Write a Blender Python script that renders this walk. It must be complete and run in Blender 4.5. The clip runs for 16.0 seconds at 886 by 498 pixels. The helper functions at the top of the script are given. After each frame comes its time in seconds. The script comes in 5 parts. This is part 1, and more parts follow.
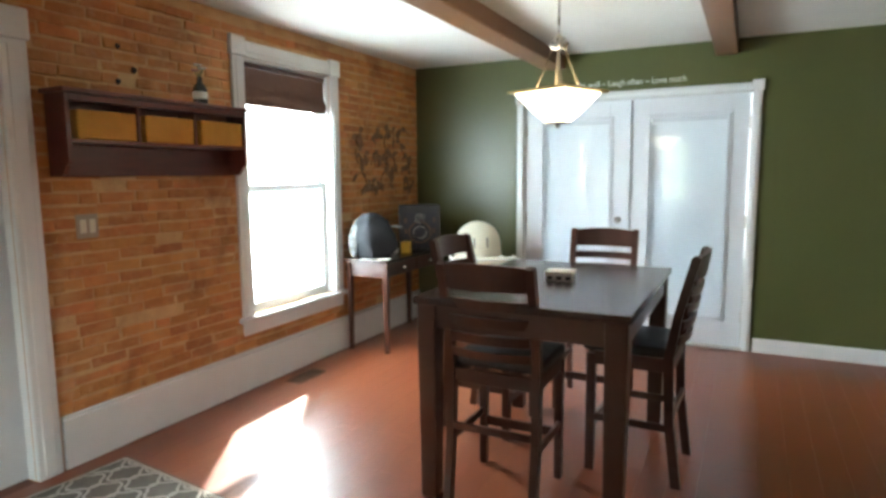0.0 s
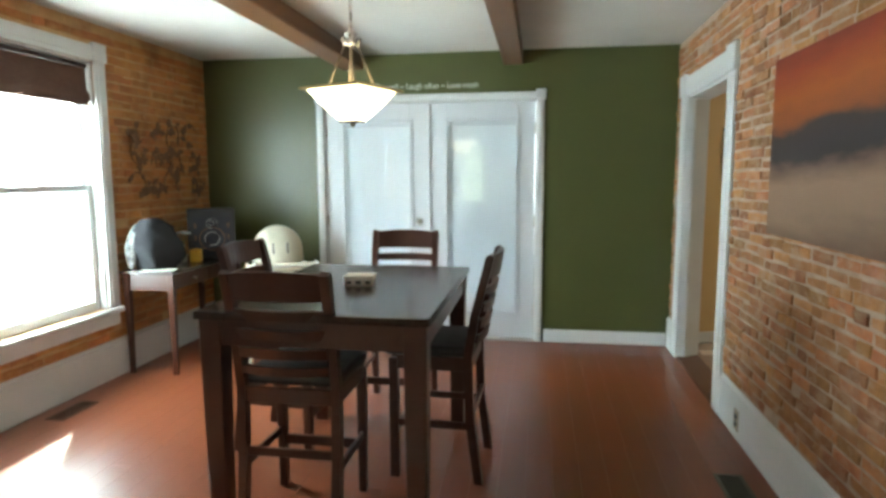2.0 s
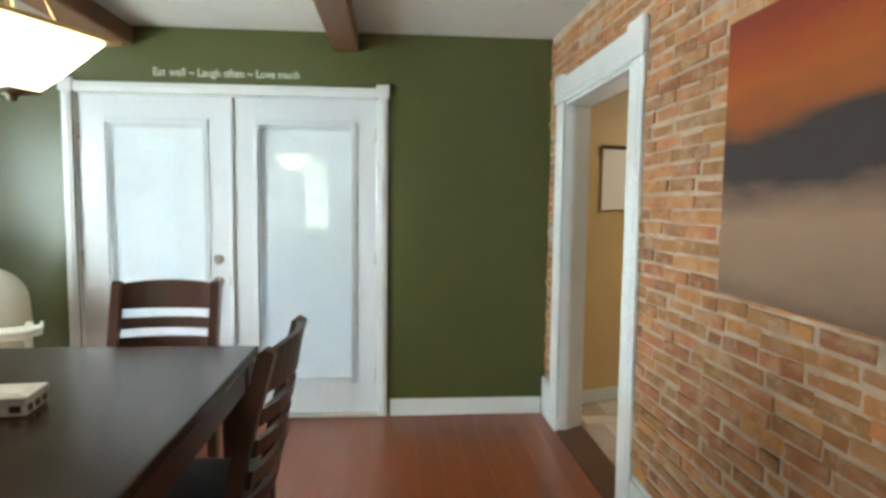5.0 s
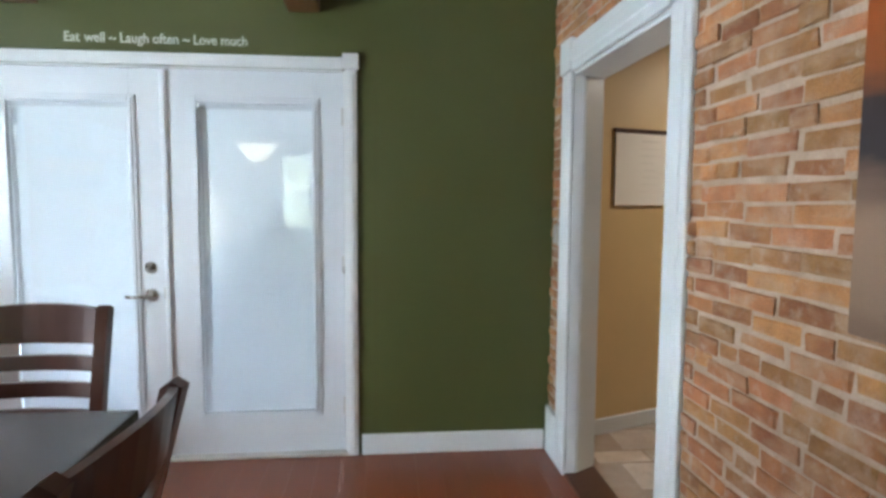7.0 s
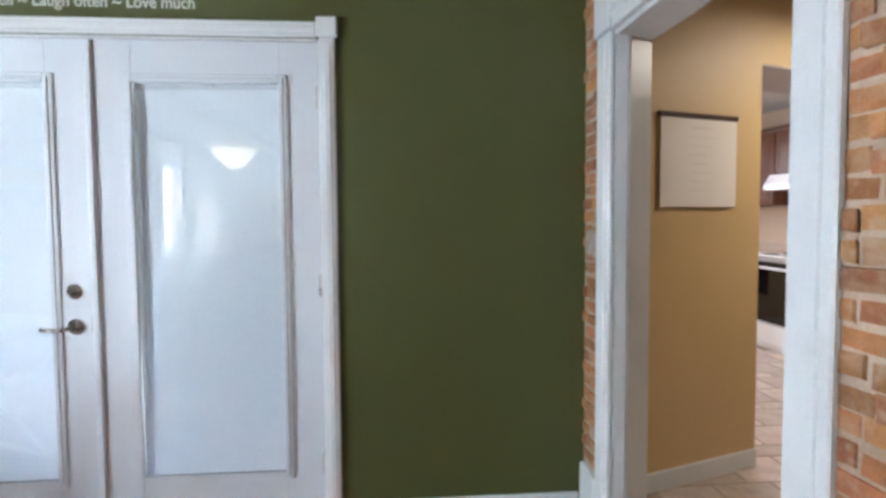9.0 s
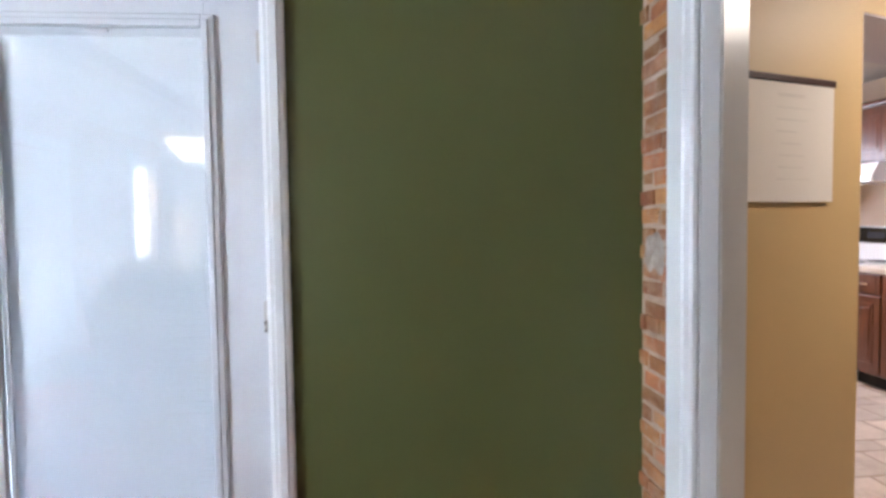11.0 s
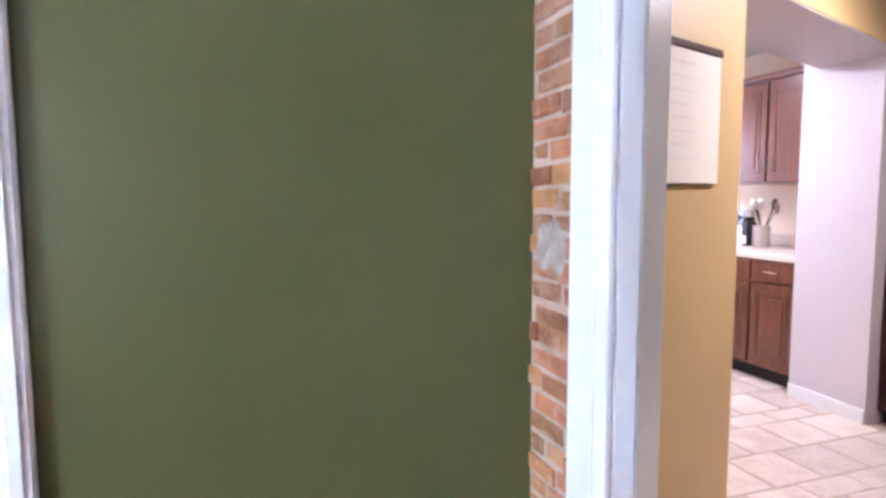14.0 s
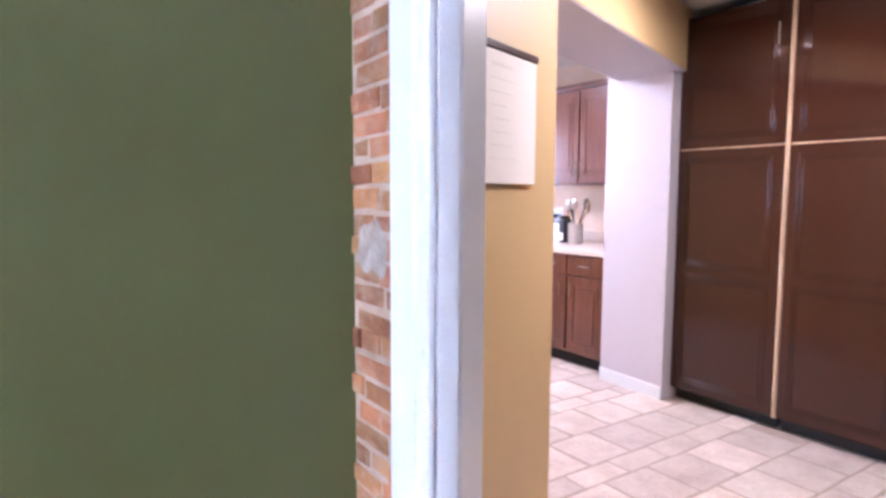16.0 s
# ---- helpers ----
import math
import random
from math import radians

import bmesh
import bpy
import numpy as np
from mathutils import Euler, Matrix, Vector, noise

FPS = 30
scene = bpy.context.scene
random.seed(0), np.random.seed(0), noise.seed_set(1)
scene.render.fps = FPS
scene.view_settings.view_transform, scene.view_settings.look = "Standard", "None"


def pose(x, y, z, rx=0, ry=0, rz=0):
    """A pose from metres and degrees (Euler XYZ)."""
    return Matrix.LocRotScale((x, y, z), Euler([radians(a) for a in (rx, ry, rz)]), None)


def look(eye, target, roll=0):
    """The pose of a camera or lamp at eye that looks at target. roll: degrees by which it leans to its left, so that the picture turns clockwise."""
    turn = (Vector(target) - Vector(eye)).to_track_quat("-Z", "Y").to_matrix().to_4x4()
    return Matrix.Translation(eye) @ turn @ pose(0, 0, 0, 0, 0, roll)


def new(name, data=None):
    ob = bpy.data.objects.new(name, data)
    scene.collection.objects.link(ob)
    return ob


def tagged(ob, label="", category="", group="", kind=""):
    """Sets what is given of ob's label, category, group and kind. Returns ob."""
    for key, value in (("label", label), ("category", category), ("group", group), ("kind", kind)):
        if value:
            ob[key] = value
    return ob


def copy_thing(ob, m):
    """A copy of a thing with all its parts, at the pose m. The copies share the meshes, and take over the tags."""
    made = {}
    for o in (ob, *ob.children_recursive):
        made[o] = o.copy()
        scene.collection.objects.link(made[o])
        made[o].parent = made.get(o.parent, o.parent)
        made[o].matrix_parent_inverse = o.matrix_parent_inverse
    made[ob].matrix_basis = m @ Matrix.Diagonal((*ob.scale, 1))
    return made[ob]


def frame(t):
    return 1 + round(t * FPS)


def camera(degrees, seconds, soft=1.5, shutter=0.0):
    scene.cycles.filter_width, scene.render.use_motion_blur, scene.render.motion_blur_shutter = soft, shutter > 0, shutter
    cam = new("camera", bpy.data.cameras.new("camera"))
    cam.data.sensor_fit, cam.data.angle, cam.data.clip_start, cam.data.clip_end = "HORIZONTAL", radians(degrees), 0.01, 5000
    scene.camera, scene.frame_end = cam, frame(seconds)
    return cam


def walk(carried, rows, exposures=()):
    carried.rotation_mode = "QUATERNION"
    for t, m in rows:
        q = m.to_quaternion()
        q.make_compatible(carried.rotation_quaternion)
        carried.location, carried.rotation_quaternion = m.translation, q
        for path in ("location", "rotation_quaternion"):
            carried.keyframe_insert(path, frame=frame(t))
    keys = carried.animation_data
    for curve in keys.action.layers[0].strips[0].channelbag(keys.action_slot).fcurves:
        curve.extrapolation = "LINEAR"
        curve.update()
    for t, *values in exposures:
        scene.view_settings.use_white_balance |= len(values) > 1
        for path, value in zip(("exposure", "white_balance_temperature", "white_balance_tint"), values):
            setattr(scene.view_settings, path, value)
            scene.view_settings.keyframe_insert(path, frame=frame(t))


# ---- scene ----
cam = camera(72.0, 16.0, soft=3.2)
PATH = [
    (0, (-0.066, -0.565, 1.438), (-0.954, 1.21, 1.194), -0.5),
    (0.5, (-0.062, -0.556, 1.432), (-0.841, 1.268, 1.182), -0.4),
    (1, (-0.053, -0.538, 1.426), (-0.703, 1.336, 1.176), -0.4),
    (1.5, (-0.043, -0.498, 1.425), (-0.539, 1.422, 1.177), -0.5),
    (2, (-0.046, -0.418, 1.424), (-0.352, 1.543, 1.187), -0.2),
    (2.5, (-0.021, -0.205, 1.426), (-0.172, 1.776, 1.207), 0.2),
    (3, (0.012, 0.055, 1.435), (-0.013, 2.042, 1.228), 0.4),
    (3.5, (0.022, 0.247, 1.436), (0.091, 2.236, 1.25), 0.5),
    (4, (0.013, 0.468, 1.428), (0.154, 2.456, 1.262), 0.6),
    (4.2, (0.014, 0.556, 1.427), (0.16, 2.544, 1.266), 0.6),
    (6.5, (0.117, 1.361, 1.41), (0.308, 3.345, 1.246), 0.5),
    (7, (0.14, 1.545, 1.408), (0.329, 3.528, 1.236), 0.35),
    (7.5, (0.172, 1.734, 1.397), (0.354, 3.719, 1.228), 0.2),
    (8, (0.205, 1.897, 1.39), (0.372, 3.884, 1.228), 0.2),
    (8.5, (0.206, 2.03, 1.358), (0.368, 4.019, 1.228), -0.04),
    (9, (0.217, 2.234, 1.331), (0.386, 4.223, 1.22), -0.42),
    (9.5, (0.227, 2.461, 1.335), (0.391, 4.45, 1.224), -0.5),
    (10, (0.243, 2.665, 1.32), (0.399, 4.657, 1.228), -0.6),
    (12.5, (0.321, 3.339, 1.325), (0.624, 5.309, 1.171), -0.8),
    (13, (0.315, 3.399, 1.315), (0.72, 5.349, 1.14), 0.0),
    (13.5, (0.334, 3.438, 1.316), (0.864, 5.358, 1.138), 0.2),
    (14, (0.365, 3.479, 1.332), (1.014, 5.362, 1.151), -0.2),
    (14.5, (0.386, 3.505, 1.335), (1.163, 5.338, 1.147), 0.0),
    (15, (0.4, 3.519, 1.332), (1.304, 5.294, 1.148), 0.1),
    (15.5, (0.419, 3.525, 1.335), (1.432, 5.239, 1.151), 0.1),
    (16, (0.431, 3.528, 1.333), (1.552, 5.174, 1.148), 0.2),
]
walk(cam, [(t, look(eye, target, roll)) for t, eye, target, roll in PATH],
     [(0, 2.26, 6150, 2), (2, 2.10, 6200, -4), (4, 2.36, 6550, -4), (7, 2.14, 5850, 5), (10, 2.20, 5850, 11), (12.5, 2.87, 5600, 19), (14, 3.13, 5250, 22), (16, 3.19, 5100, 26)])

# ---- world, sun, large lights ----
XL, XR, YG, YB, ZC = -3.03, 1.05, 4.80, -2.60, 2.455

world = bpy.data.worlds.new("sky")
scene.world = world
world.use_nodes = True
_wn = world.node_tree
_sky = _wn.nodes.new("ShaderNodeTexSky")
_sky.sky_type, _sky.sun_disc = "NISHITA", False
_sky.sun_elevation, _sky.sun_rotation = radians(30), radians(-33)
_wn.links.new(_sky.outputs[0], _wn.nodes["Background"].inputs[0])
_wn.nodes["Background"].inputs[1].default_value = 0.06


def lamp(name, kind, matrix, energy, color, **kw):
    data = bpy.data.lights.new(name, kind)
    data.energy, data.color = energy, color
    for k, v in kw.items():
        if k == "size":
            data.size = v
        elif k == "size_y":
            data.shape, data.size_y = "RECTANGLE", v
        elif k == "angle":
            data.angle = v
        elif k == "radius":
            data.shadow_soft_size = v
    ob = new(name, data)
    ob.matrix_world = matrix
    return ob


lamp("sun", "SUN", look((0, 0, 5), (0.55, -0.85, 4.26)), 5.0, (1.0, 0.93, 0.82), angle=radians(1.4))
lamp("window_daylight", "AREA", look((-3.20, 2.93, 1.30), (-1.0, 3.4, 0.85)), 31, (0.84, 0.94, 1.0), size=0.85, size_y=1.4)
lamp("corner_window_daylight", "AREA", look((XL - 0.20, (-2.35 - 1.60) / 2, 1.45), (0, -1.5, 1.0)), 4, (0.95, 0.98, 1.0), size=0.65, size_y=1.2)
lamp("french_door_daylight", "AREA", look((-1.35, 5.30, 0.38), (-1.1, 3.0, 0.8)), 28, (0.84, 0.92, 1.0), size=1.5, size_y=0.8)
# fill lamp added outside, above the back window, to brighten the left wall
lamp("back_window_fill", "AREA", look((-1.02, YB - 0.95, 2.45), (-2.6, 0.9, 0.7)), 56, (0.97, 1.0, 0.97), size=0.5, size_y=0.5)
# assumed overhead lamp, out of view, added to brighten the kitchen
lamp("kitchen_top_fill", "AREA", look((3.0, 7.2, 2.34), (3.0, 7.2, 0)), 8.5, (1.0, 0.90, 0.88), size=0.7)
# unseen fill lamp before the solid north wall; no window stands there
lamp("kitchen_north_fill", "AREA", look((2.6, 9.45, 1.5), (3.4, 5.5, 0.9)), 8.5, (0.90, 0.92, 1.0), size=0.9, size_y=1.1)

# ---- materials ----
MATS = {}


def nodes_of(name):
    m = bpy.data.materials.new(name)
    m.use_nodes = True
    return m, m.node_tree.nodes, m.node_tree.links, m.node_tree.nodes["Principled BSDF"]


def surface(name, c1, c2=None, rough=0.5, metal=0.0, scale=6.0, fine=60.0, bump=0.02, stretch=(1, 1, 1), rand=0.0, island=False,
            smear=None, stain=None, rough_var=0.08, coat=0.0, emit=None, emit_power=0.0, detail=4.0, spec=0.5, trans=0.0):
    """A two-scale procedural surface: broad variation between two colours, fine grain and relief."""
    m, n, l, b = nodes_of(name)
    c2 = c2 or tuple(x * 0.8 for x in c1)
    co = n.new("ShaderNodeTexCoord")
    mp = n.new("ShaderNodeMapping")
    mp.inputs["Scale"].default_value = stretch
    l.new(co.outputs["Object"], mp.inputs["Vector"])
    big = n.new("ShaderNodeTexNoise")
    big.inputs["Scale"].default_value, big.inputs["Detail"].default_value = scale, detail
    small = n.new("ShaderNodeTexNoise")
    small.inputs["Scale"].default_value, small.inputs["Detail"].default_value = fine, 3.0
    vec = mp.outputs["Vector"]
    r = None
    if rand:
        src = n.new("ShaderNodeNewGeometry") if island else n.new("ShaderNodeObjectInfo")
        r = src.outputs["Random Per Island"] if island else src.outputs["Random"]
        off = n.new("ShaderNodeVectorMath")
        off.operation = "ADD"
        sc = n.new("ShaderNodeMath")
        sc.operation = "MULTIPLY"
        sc.inputs[1].default_value = 37.0
        l.new(r, sc.inputs[0])
        l.new(vec, off.inputs[0])
        l.new(sc.outputs[0], off.inputs[1])
        vec = off.outputs[0]
    l.new(vec, big.inputs["Vector"])
    l.new(vec, small.inputs["Vector"])
    add = n.new("ShaderNodeMix")
    add.data_type = "FLOAT"
    add.inputs[0].default_value = 0.35
    l.new(big.outputs[0], add.inputs[2])
    l.new(small.outputs[0], add.inputs[3])
    ramp = n.new("ShaderNodeValToRGB")
    ramp.color_ramp.elements[0].position, ramp.color_ramp.elements[1].position = 0.34, 0.66
    ramp.color_ramp.elements[0].color, ramp.color_ramp.elements[1].color = (*c2, 1), (*c1, 1)
    l.new(add.outputs[0], ramp.inputs[0])
    out = ramp.outputs[0]
    if rand:
        hsv = n.new("ShaderNodeHueSaturation")
        v1 = n.new("ShaderNodeMapRange")
        v1.inputs["To Min"].default_value, v1.inputs["To Max"].default_value = 1 - rand, 1 + rand * 0.7
        l.new(r, v1.inputs[0])
        l.new(v1.outputs[0], hsv.inputs["Value"])
        f = n.new("ShaderNodeMath")
        f.operation = "FRACT"
        g = n.new("ShaderNodeMath")
        g.operation = "MULTIPLY"
        g.inputs[1].default_value = 7.13
        l.new(r, g.inputs[0])
        l.new(g.outputs[0], f.inputs[0])
        h1 = n.new("ShaderNodeMapRange")
        h1.inputs["To Min"].default_value, h1.inputs["To Max"].default_value = 0.5 - 0.035 * rand, 0.5 + 0.03 * rand
        l.new(f.outputs[0], h1.inputs[0])
        l.new(h1.outputs[0], hsv.inputs["Hue"])
        l.new(out, hsv.inputs["Color"])
        out = hsv.outputs[0]
    if smear:
        sm = n.new("ShaderNodeTexNoise")
        sm.inputs["Scale"].default_value, sm.inputs["Detail"].default_value = 11.0, 7.0
        wide = n.new("ShaderNodeMapping")
        wide.inputs["Scale"].default_value = (1, 0.7, 1.8)
        l.new(vec, wide.inputs["Vector"])
        l.new(wide.outputs[0], sm.inputs["Vector"])
        cut = n.new("ShaderNodeMapRange")
        cut.inputs["From Min"].default_value, cut.inputs["From Max"].default_value = 0.48, 0.80
        l.new(sm.outputs[0], cut.inputs[0])
        mix = n.new("ShaderNodeMix")
        mix.data_type = "RGBA"
        mix.inputs[7].default_value = (*smear, 1)
        l.new(cut.outputs[0], mix.inputs[0])
        l.new(out, mix.inputs[6])
        out = mix.outputs[2]
    if stain:
        # old plaster and soot that run across many pieces, fixed to the wall
        here = n.new("ShaderNodeNewGeometry")
        for color, size, low, high, most, shift in stain:
            sh = n.new("ShaderNodeVectorMath")
            sh.operation = "ADD"
            sh.inputs[1].default_value = (shift, shift * 0.7, shift * 1.3)
            l.new(here.outputs["Position"], sh.inputs[0])
            sn = n.new("ShaderNodeTexNoise")
            sn.inputs["Scale"].default_value, sn.inputs["Detail"].default_value, sn.inputs["Roughness"].default_value = size, 8.0, 0.62
            l.new(sh.outputs[0], sn.inputs["Vector"])
            sc2 = n.new("ShaderNodeMapRange")
            sc2.inputs["From Min"].default_value, sc2.inputs["From Max"].default_value, sc2.inputs["To Max"].default_value = low, high, most
            l.new(sn.outputs[0], sc2.inputs[0])
            mx = n.new("ShaderNodeMix")
            mx.data_type = "RGBA"
            mx.inputs[7].default_value = (*color, 1)
            l.new(sc2.outputs[0], mx.inputs[0])
            l.new(out, mx.inputs[6])
            out = mx.outputs[2]
    l.new(out, b.inputs["Base Color"])
    rr = n.new("ShaderNodeMapRange")
    rr.inputs["To Min"].default_value, rr.inputs["To Max"].default_value = max(0.02, rough - rough_var), min(1, rough + rough_var)
    l.new(add.outputs[0], rr.inputs[0])
    l.new(rr.outputs[0], b.inputs["Roughness"])
    b.inputs["Metallic"].default_value = metal
    b.inputs["Coat Weight"].default_value = coat
    b.inputs["Coat Roughness"].default_value = 0.12
    b.inputs["Specular IOR Level"].default_value = spec
    b.inputs["Transmission Weight"].default_value = trans
    if bump:
        bp = n.new("ShaderNodeBump")
        bp.inputs["Strength"].default_value, bp.inputs["Distance"].default_value = 0.6, bump * 0.1
        l.new(add.outputs[0], bp.inputs["Height"])
        l.new(bp.outputs[0], b.inputs["Normal"])
    if emit == "base":
        l.new(out, b.inputs["Emission Color"])
        b.inputs["Emission Strength"].default_value = emit_power
    elif emit:
        b.inputs["Emission Color"].default_value = (*emit, 1)
        b.inputs["Emission Strength"].default_value = emit_power
    MATS[name] = m
    return m


def glow(name, color, power):
    m, n, l, b = nodes_of(name)
    n.remove(b)
    e = n.new("ShaderNodeEmission")
    e.inputs[0].default_value, e.inputs[1].default_value = (*color, 1), power
    l.new(e.outputs[0], n["Material Output"].inputs[0])
    return m


green = surface("green_paint", (0.083, 0.089, 0.028), (0.073, 0.079, 0.024), 0.36, scale=1.5, fine=180, bump=0.012, rough_var=0.05)
tan = surface("tan_paint", (0.60, 0.425, 0.20), (0.56, 0.395, 0.185), 0.5, scale=2, fine=150, bump=0.012)
jamb_white = surface("pale_paint", (0.50, 0.46, 0.475), (0.475, 0.435, 0.45), 0.5, scale=2, fine=150, bump=0.01)
white_trim = surface("white_gloss_trim", (0.70, 0.71, 0.71), (0.65, 0.66, 0.655), 0.32, scale=4, fine=90, bump=0.01)
white_door_m = surface("white_door_paint", (0.64, 0.66, 0.69), (0.60, 0.62, 0.65), 0.34, scale=3, fine=120, bump=0.008)
ceiling_m = surface("ceiling_paint", (0.65, 0.63, 0.58), (0.59, 0.57, 0.52), 0.9, scale=2.2, fine=55, bump=0.12)
STAIN_R = [((0.60, 0.47, 0.36), 5.5, 0.54, 0.76, 0.45, 3.0), ((0.14, 0.062, 0.035), 3.2, 0.56, 0.74, 0.55, 11.0), ((0.52, 0.40, 0.31), 22.0, 0.55, 0.72, 0.55, 5.0)]
STAIN_L = [((0.62, 0.46, 0.30), 4.5, 0.58, 0.76, 0.65, 7.0), ((0.20, 0.075, 0.028), 2.6, 0.52, 0.72, 0.72, 2.0), ((0.60, 0.36, 0.17), 20.0, 0.55, 0.74, 0.50, 9.0)]
mortar_r = surface("grey_mortar", (0.56, 0.43, 0.33), (0.38, 0.26, 0.175), 0.95, scale=9, fine=120, bump=0.25, stain=STAIN_R[1:2])
mortar_l = surface("sandy_mortar", (0.66, 0.43, 0.22), (0.49, 0.285, 0.13), 0.9, scale=9, fine=120, bump=0.2, stain=STAIN_L[1:2])
brick_a = surface("weathered_brick", (0.46, 0.205, 0.072), (0.30, 0.125, 0.048), 0.9, smear=(0.46, 0.30, 0.18), stain=STAIN_R, scale=14, fine=140, bump=0.35, rand=0.36)
brick_b = surface("weathered_brick_field", (0.46, 0.205, 0.072), (0.30, 0.125, 0.048), 0.9, smear=(0.46, 0.30, 0.18), stain=STAIN_R, scale=14, fine=140, bump=0.35, rand=0.36, island=True)
brick_c = surface("orange_brick", (0.58, 0.245, 0.072), (0.40, 0.155, 0.046), 0.75, smear=(0.54, 0.28, 0.10), stain=STAIN_L, scale=10, fine=120, bump=0.25, rand=0.26)
brick_d = surface("orange_brick_field", (0.58, 0.245, 0.072), (0.40, 0.155, 0.046), 0.75, smear=(0.54, 0.28, 0.10), stain=STAIN_L, scale=10, fine=120, bump=0.25, rand=0.26, island=True)
plank_m = surface("red_brown_laminate", (0.200, 0.055, 0.022), (0.178, 0.048, 0.019), 0.29, spec=0.6, scale=3, fine=30, bump=0.0, stretch=(7, 0.8, 1), rand=0.05, rough_var=0.04)
plank_f = surface("red_brown_laminate_field", (0.200, 0.055, 0.022), (0.178, 0.048, 0.019), 0.29, spec=0.6, scale=3, fine=30, bump=0.0, stretch=(7, 0.8, 1), rand=0.05, island=True, rough_var=0.04)
seam_m = surface("dark_floor_seam", (0.15, 0.048, 0.022), None, 0.6)
beam_m = surface("stained_beam_wood", (0.17, 0.074, 0.025), (0.115, 0.047, 0.015), 0.45, scale=5, fine=60, bump=0.05, stretch=(9, 0.8, 9))
dark_wood = surface("espresso_wood", (0.056, 0.0185, 0.0105), (0.050, 0.0166, 0.0095), 0.29, spec=0.50, scale=3, fine=40, bump=0.0, stretch=(2, 2, 1), rough_var=0.03)
top_wood = surface("espresso_tabletop", (0.040, 0.021, 0.015), (0.027, 0.013, 0.010), 0.22, scale=4, fine=60, bump=0.0, stretch=(10, 1, 1), spec=0.38, rough_var=0.03)
seat_m = surface("black_vinyl", (0.014, 0.011, 0.012), (0.010, 0.008, 0.009), 0.40, scale=20, fine=160, bump=0.05)
mahogany = surface("mahogany_shelf_wood", (0.125, 0.026, 0.016), (0.075, 0.016, 0.010), 0.35, scale=5, fine=70, bump=0.015, stretch=(6, 1, 6), coat=0.2)
mustard = surface("mustard_fabric", (0.52, 0.25, 0.035), (0.42, 0.19, 0.025), 0.9, scale=8, fine=220, bump=0.15)
brass = surface("antique_brass", (0.62, 0.47, 0.22), (0.52, 0.38, 0.17), 0.3, metal=0.9, scale=10, fine=90, bump=0.01)
nickel = surface("brushed_nickel", (0.55, 0.53, 0.50), (0.45, 0.43, 0.40), 0.28, metal=1.0, scale=10, fine=90, bump=0.01)
chrome = surface("chrome", (0.75, 0.74, 0.73), None, 0.14, metal=1.0)
cherry = surface("cherry_cabinet", (0.150, 0.050, 0.022), (0.075, 0.022, 0.010), 0.3, scale=4, fine=60, bump=0.01, stretch=(6, 6, 0.8), coat=0.35)
tall_m = surface("gloss_brown_panel", (0.034, 0.0102, 0.0050), (0.031, 0.0094, 0.0046), 0.09, scale=3, fine=80, bump=0.0, spec=0.45, rough_var=0.03)
strip_m = surface("bare_wood_strip", (0.46, 0.31, 0.18), (0.36, 0.23, 0.13), 0.5, scale=5, fine=80, stretch=(6, 6, 1))
counter_m = surface("pale_countertop", (0.66, 0.56, 0.46), (0.55, 0.45, 0.36), 0.3, scale=60, fine=260, bump=0.005)
tile_m = surface("cream_floor_tile", (0.64, 0.54, 0.46), (0.44, 0.35, 0.28), 0.36, scale=7, fine=40, bump=0.05, rand=0.22)
grout_m = surface("tile_grout", (0.42, 0.335, 0.265), (0.33, 0.25, 0.19), 0.9, scale=10, fine=100, bump=0.05)
appliance = surface("white_enamel", (0.80, 0.80, 0.80), (0.76, 0.76, 0.76), 0.2, scale=3, bump=0.0)
black_gloss = surface("black_glass", (0.012, 0.012, 0.013), None, 0.08, scale=3, bump=0.0)
black_plastic = surface("black_plastic", (0.025, 0.023, 0.024), (0.017, 0.016, 0.017), 0.42, scale=20, fine=120, bump=0.03)
steel = surface("stainless_steel", (0.55, 0.53, 0.51), (0.48, 0.46, 0.44), 0.3, metal=1.0, scale=4, fine=120, stretch=(1, 1, 12), bump=0.01)
woven = surface("woven_brown_shade", (0.20, 0.105, 0.070), (0.125, 0.062, 0.042), 0.85, scale=30, fine=240, stretch=(1, 1, 6), bump=0.3)
cream_plastic = surface("cream_plastic", (0.72, 0.68, 0.54), (0.66, 0.62, 0.49), 0.42, scale=5, bump=0.01)
cream_fabric = surface("cream_vinyl_pad", (0.74, 0.71, 0.58), (0.66, 0.62, 0.50), 0.5, scale=9, fine=120, bump=0.06)
slate_fabric = surface("charcoal_fabric", (0.034, 0.035, 0.041), (0.020, 0.021, 0.026), 0.85, scale=9, fine=220, bump=0.2)
pale_fabric = surface("pale_patterned_fabric", (0.45, 0.45, 0.43), (0.05, 0.05, 0.055), 0.85, scale=26, fine=60, bump=0.1)
paper_m = surface("warm_white_paper", (0.80, 0.75, 0.68), (0.77, 0.72, 0.65), 0.7, scale=4, fine=90, bump=0.01)
ink_m = surface("faint_grey_ink", (0.775, 0.722, 0.652), None, 0.7)
letter_m = surface("cream_vinyl_lettering", (0.62, 0.62, 0.55), None, 0.5)
rug_grey = surface("grey_rug_pile", (0.17, 0.155, 0.14), (0.12, 0.11, 0.10), 0.95, scale=20, fine=260, bump=0.3)
rug_white = surface("ivory_rug_pile", (0.55, 0.53, 0.48), (0.45, 0.43, 0.39), 0.95, scale=20, fine=260, bump=0.3)
vent_m = surface("brown_vent_metal", (0.10, 0.055, 0.035), (0.07, 0.04, 0.025), 0.45, metal=0.4)
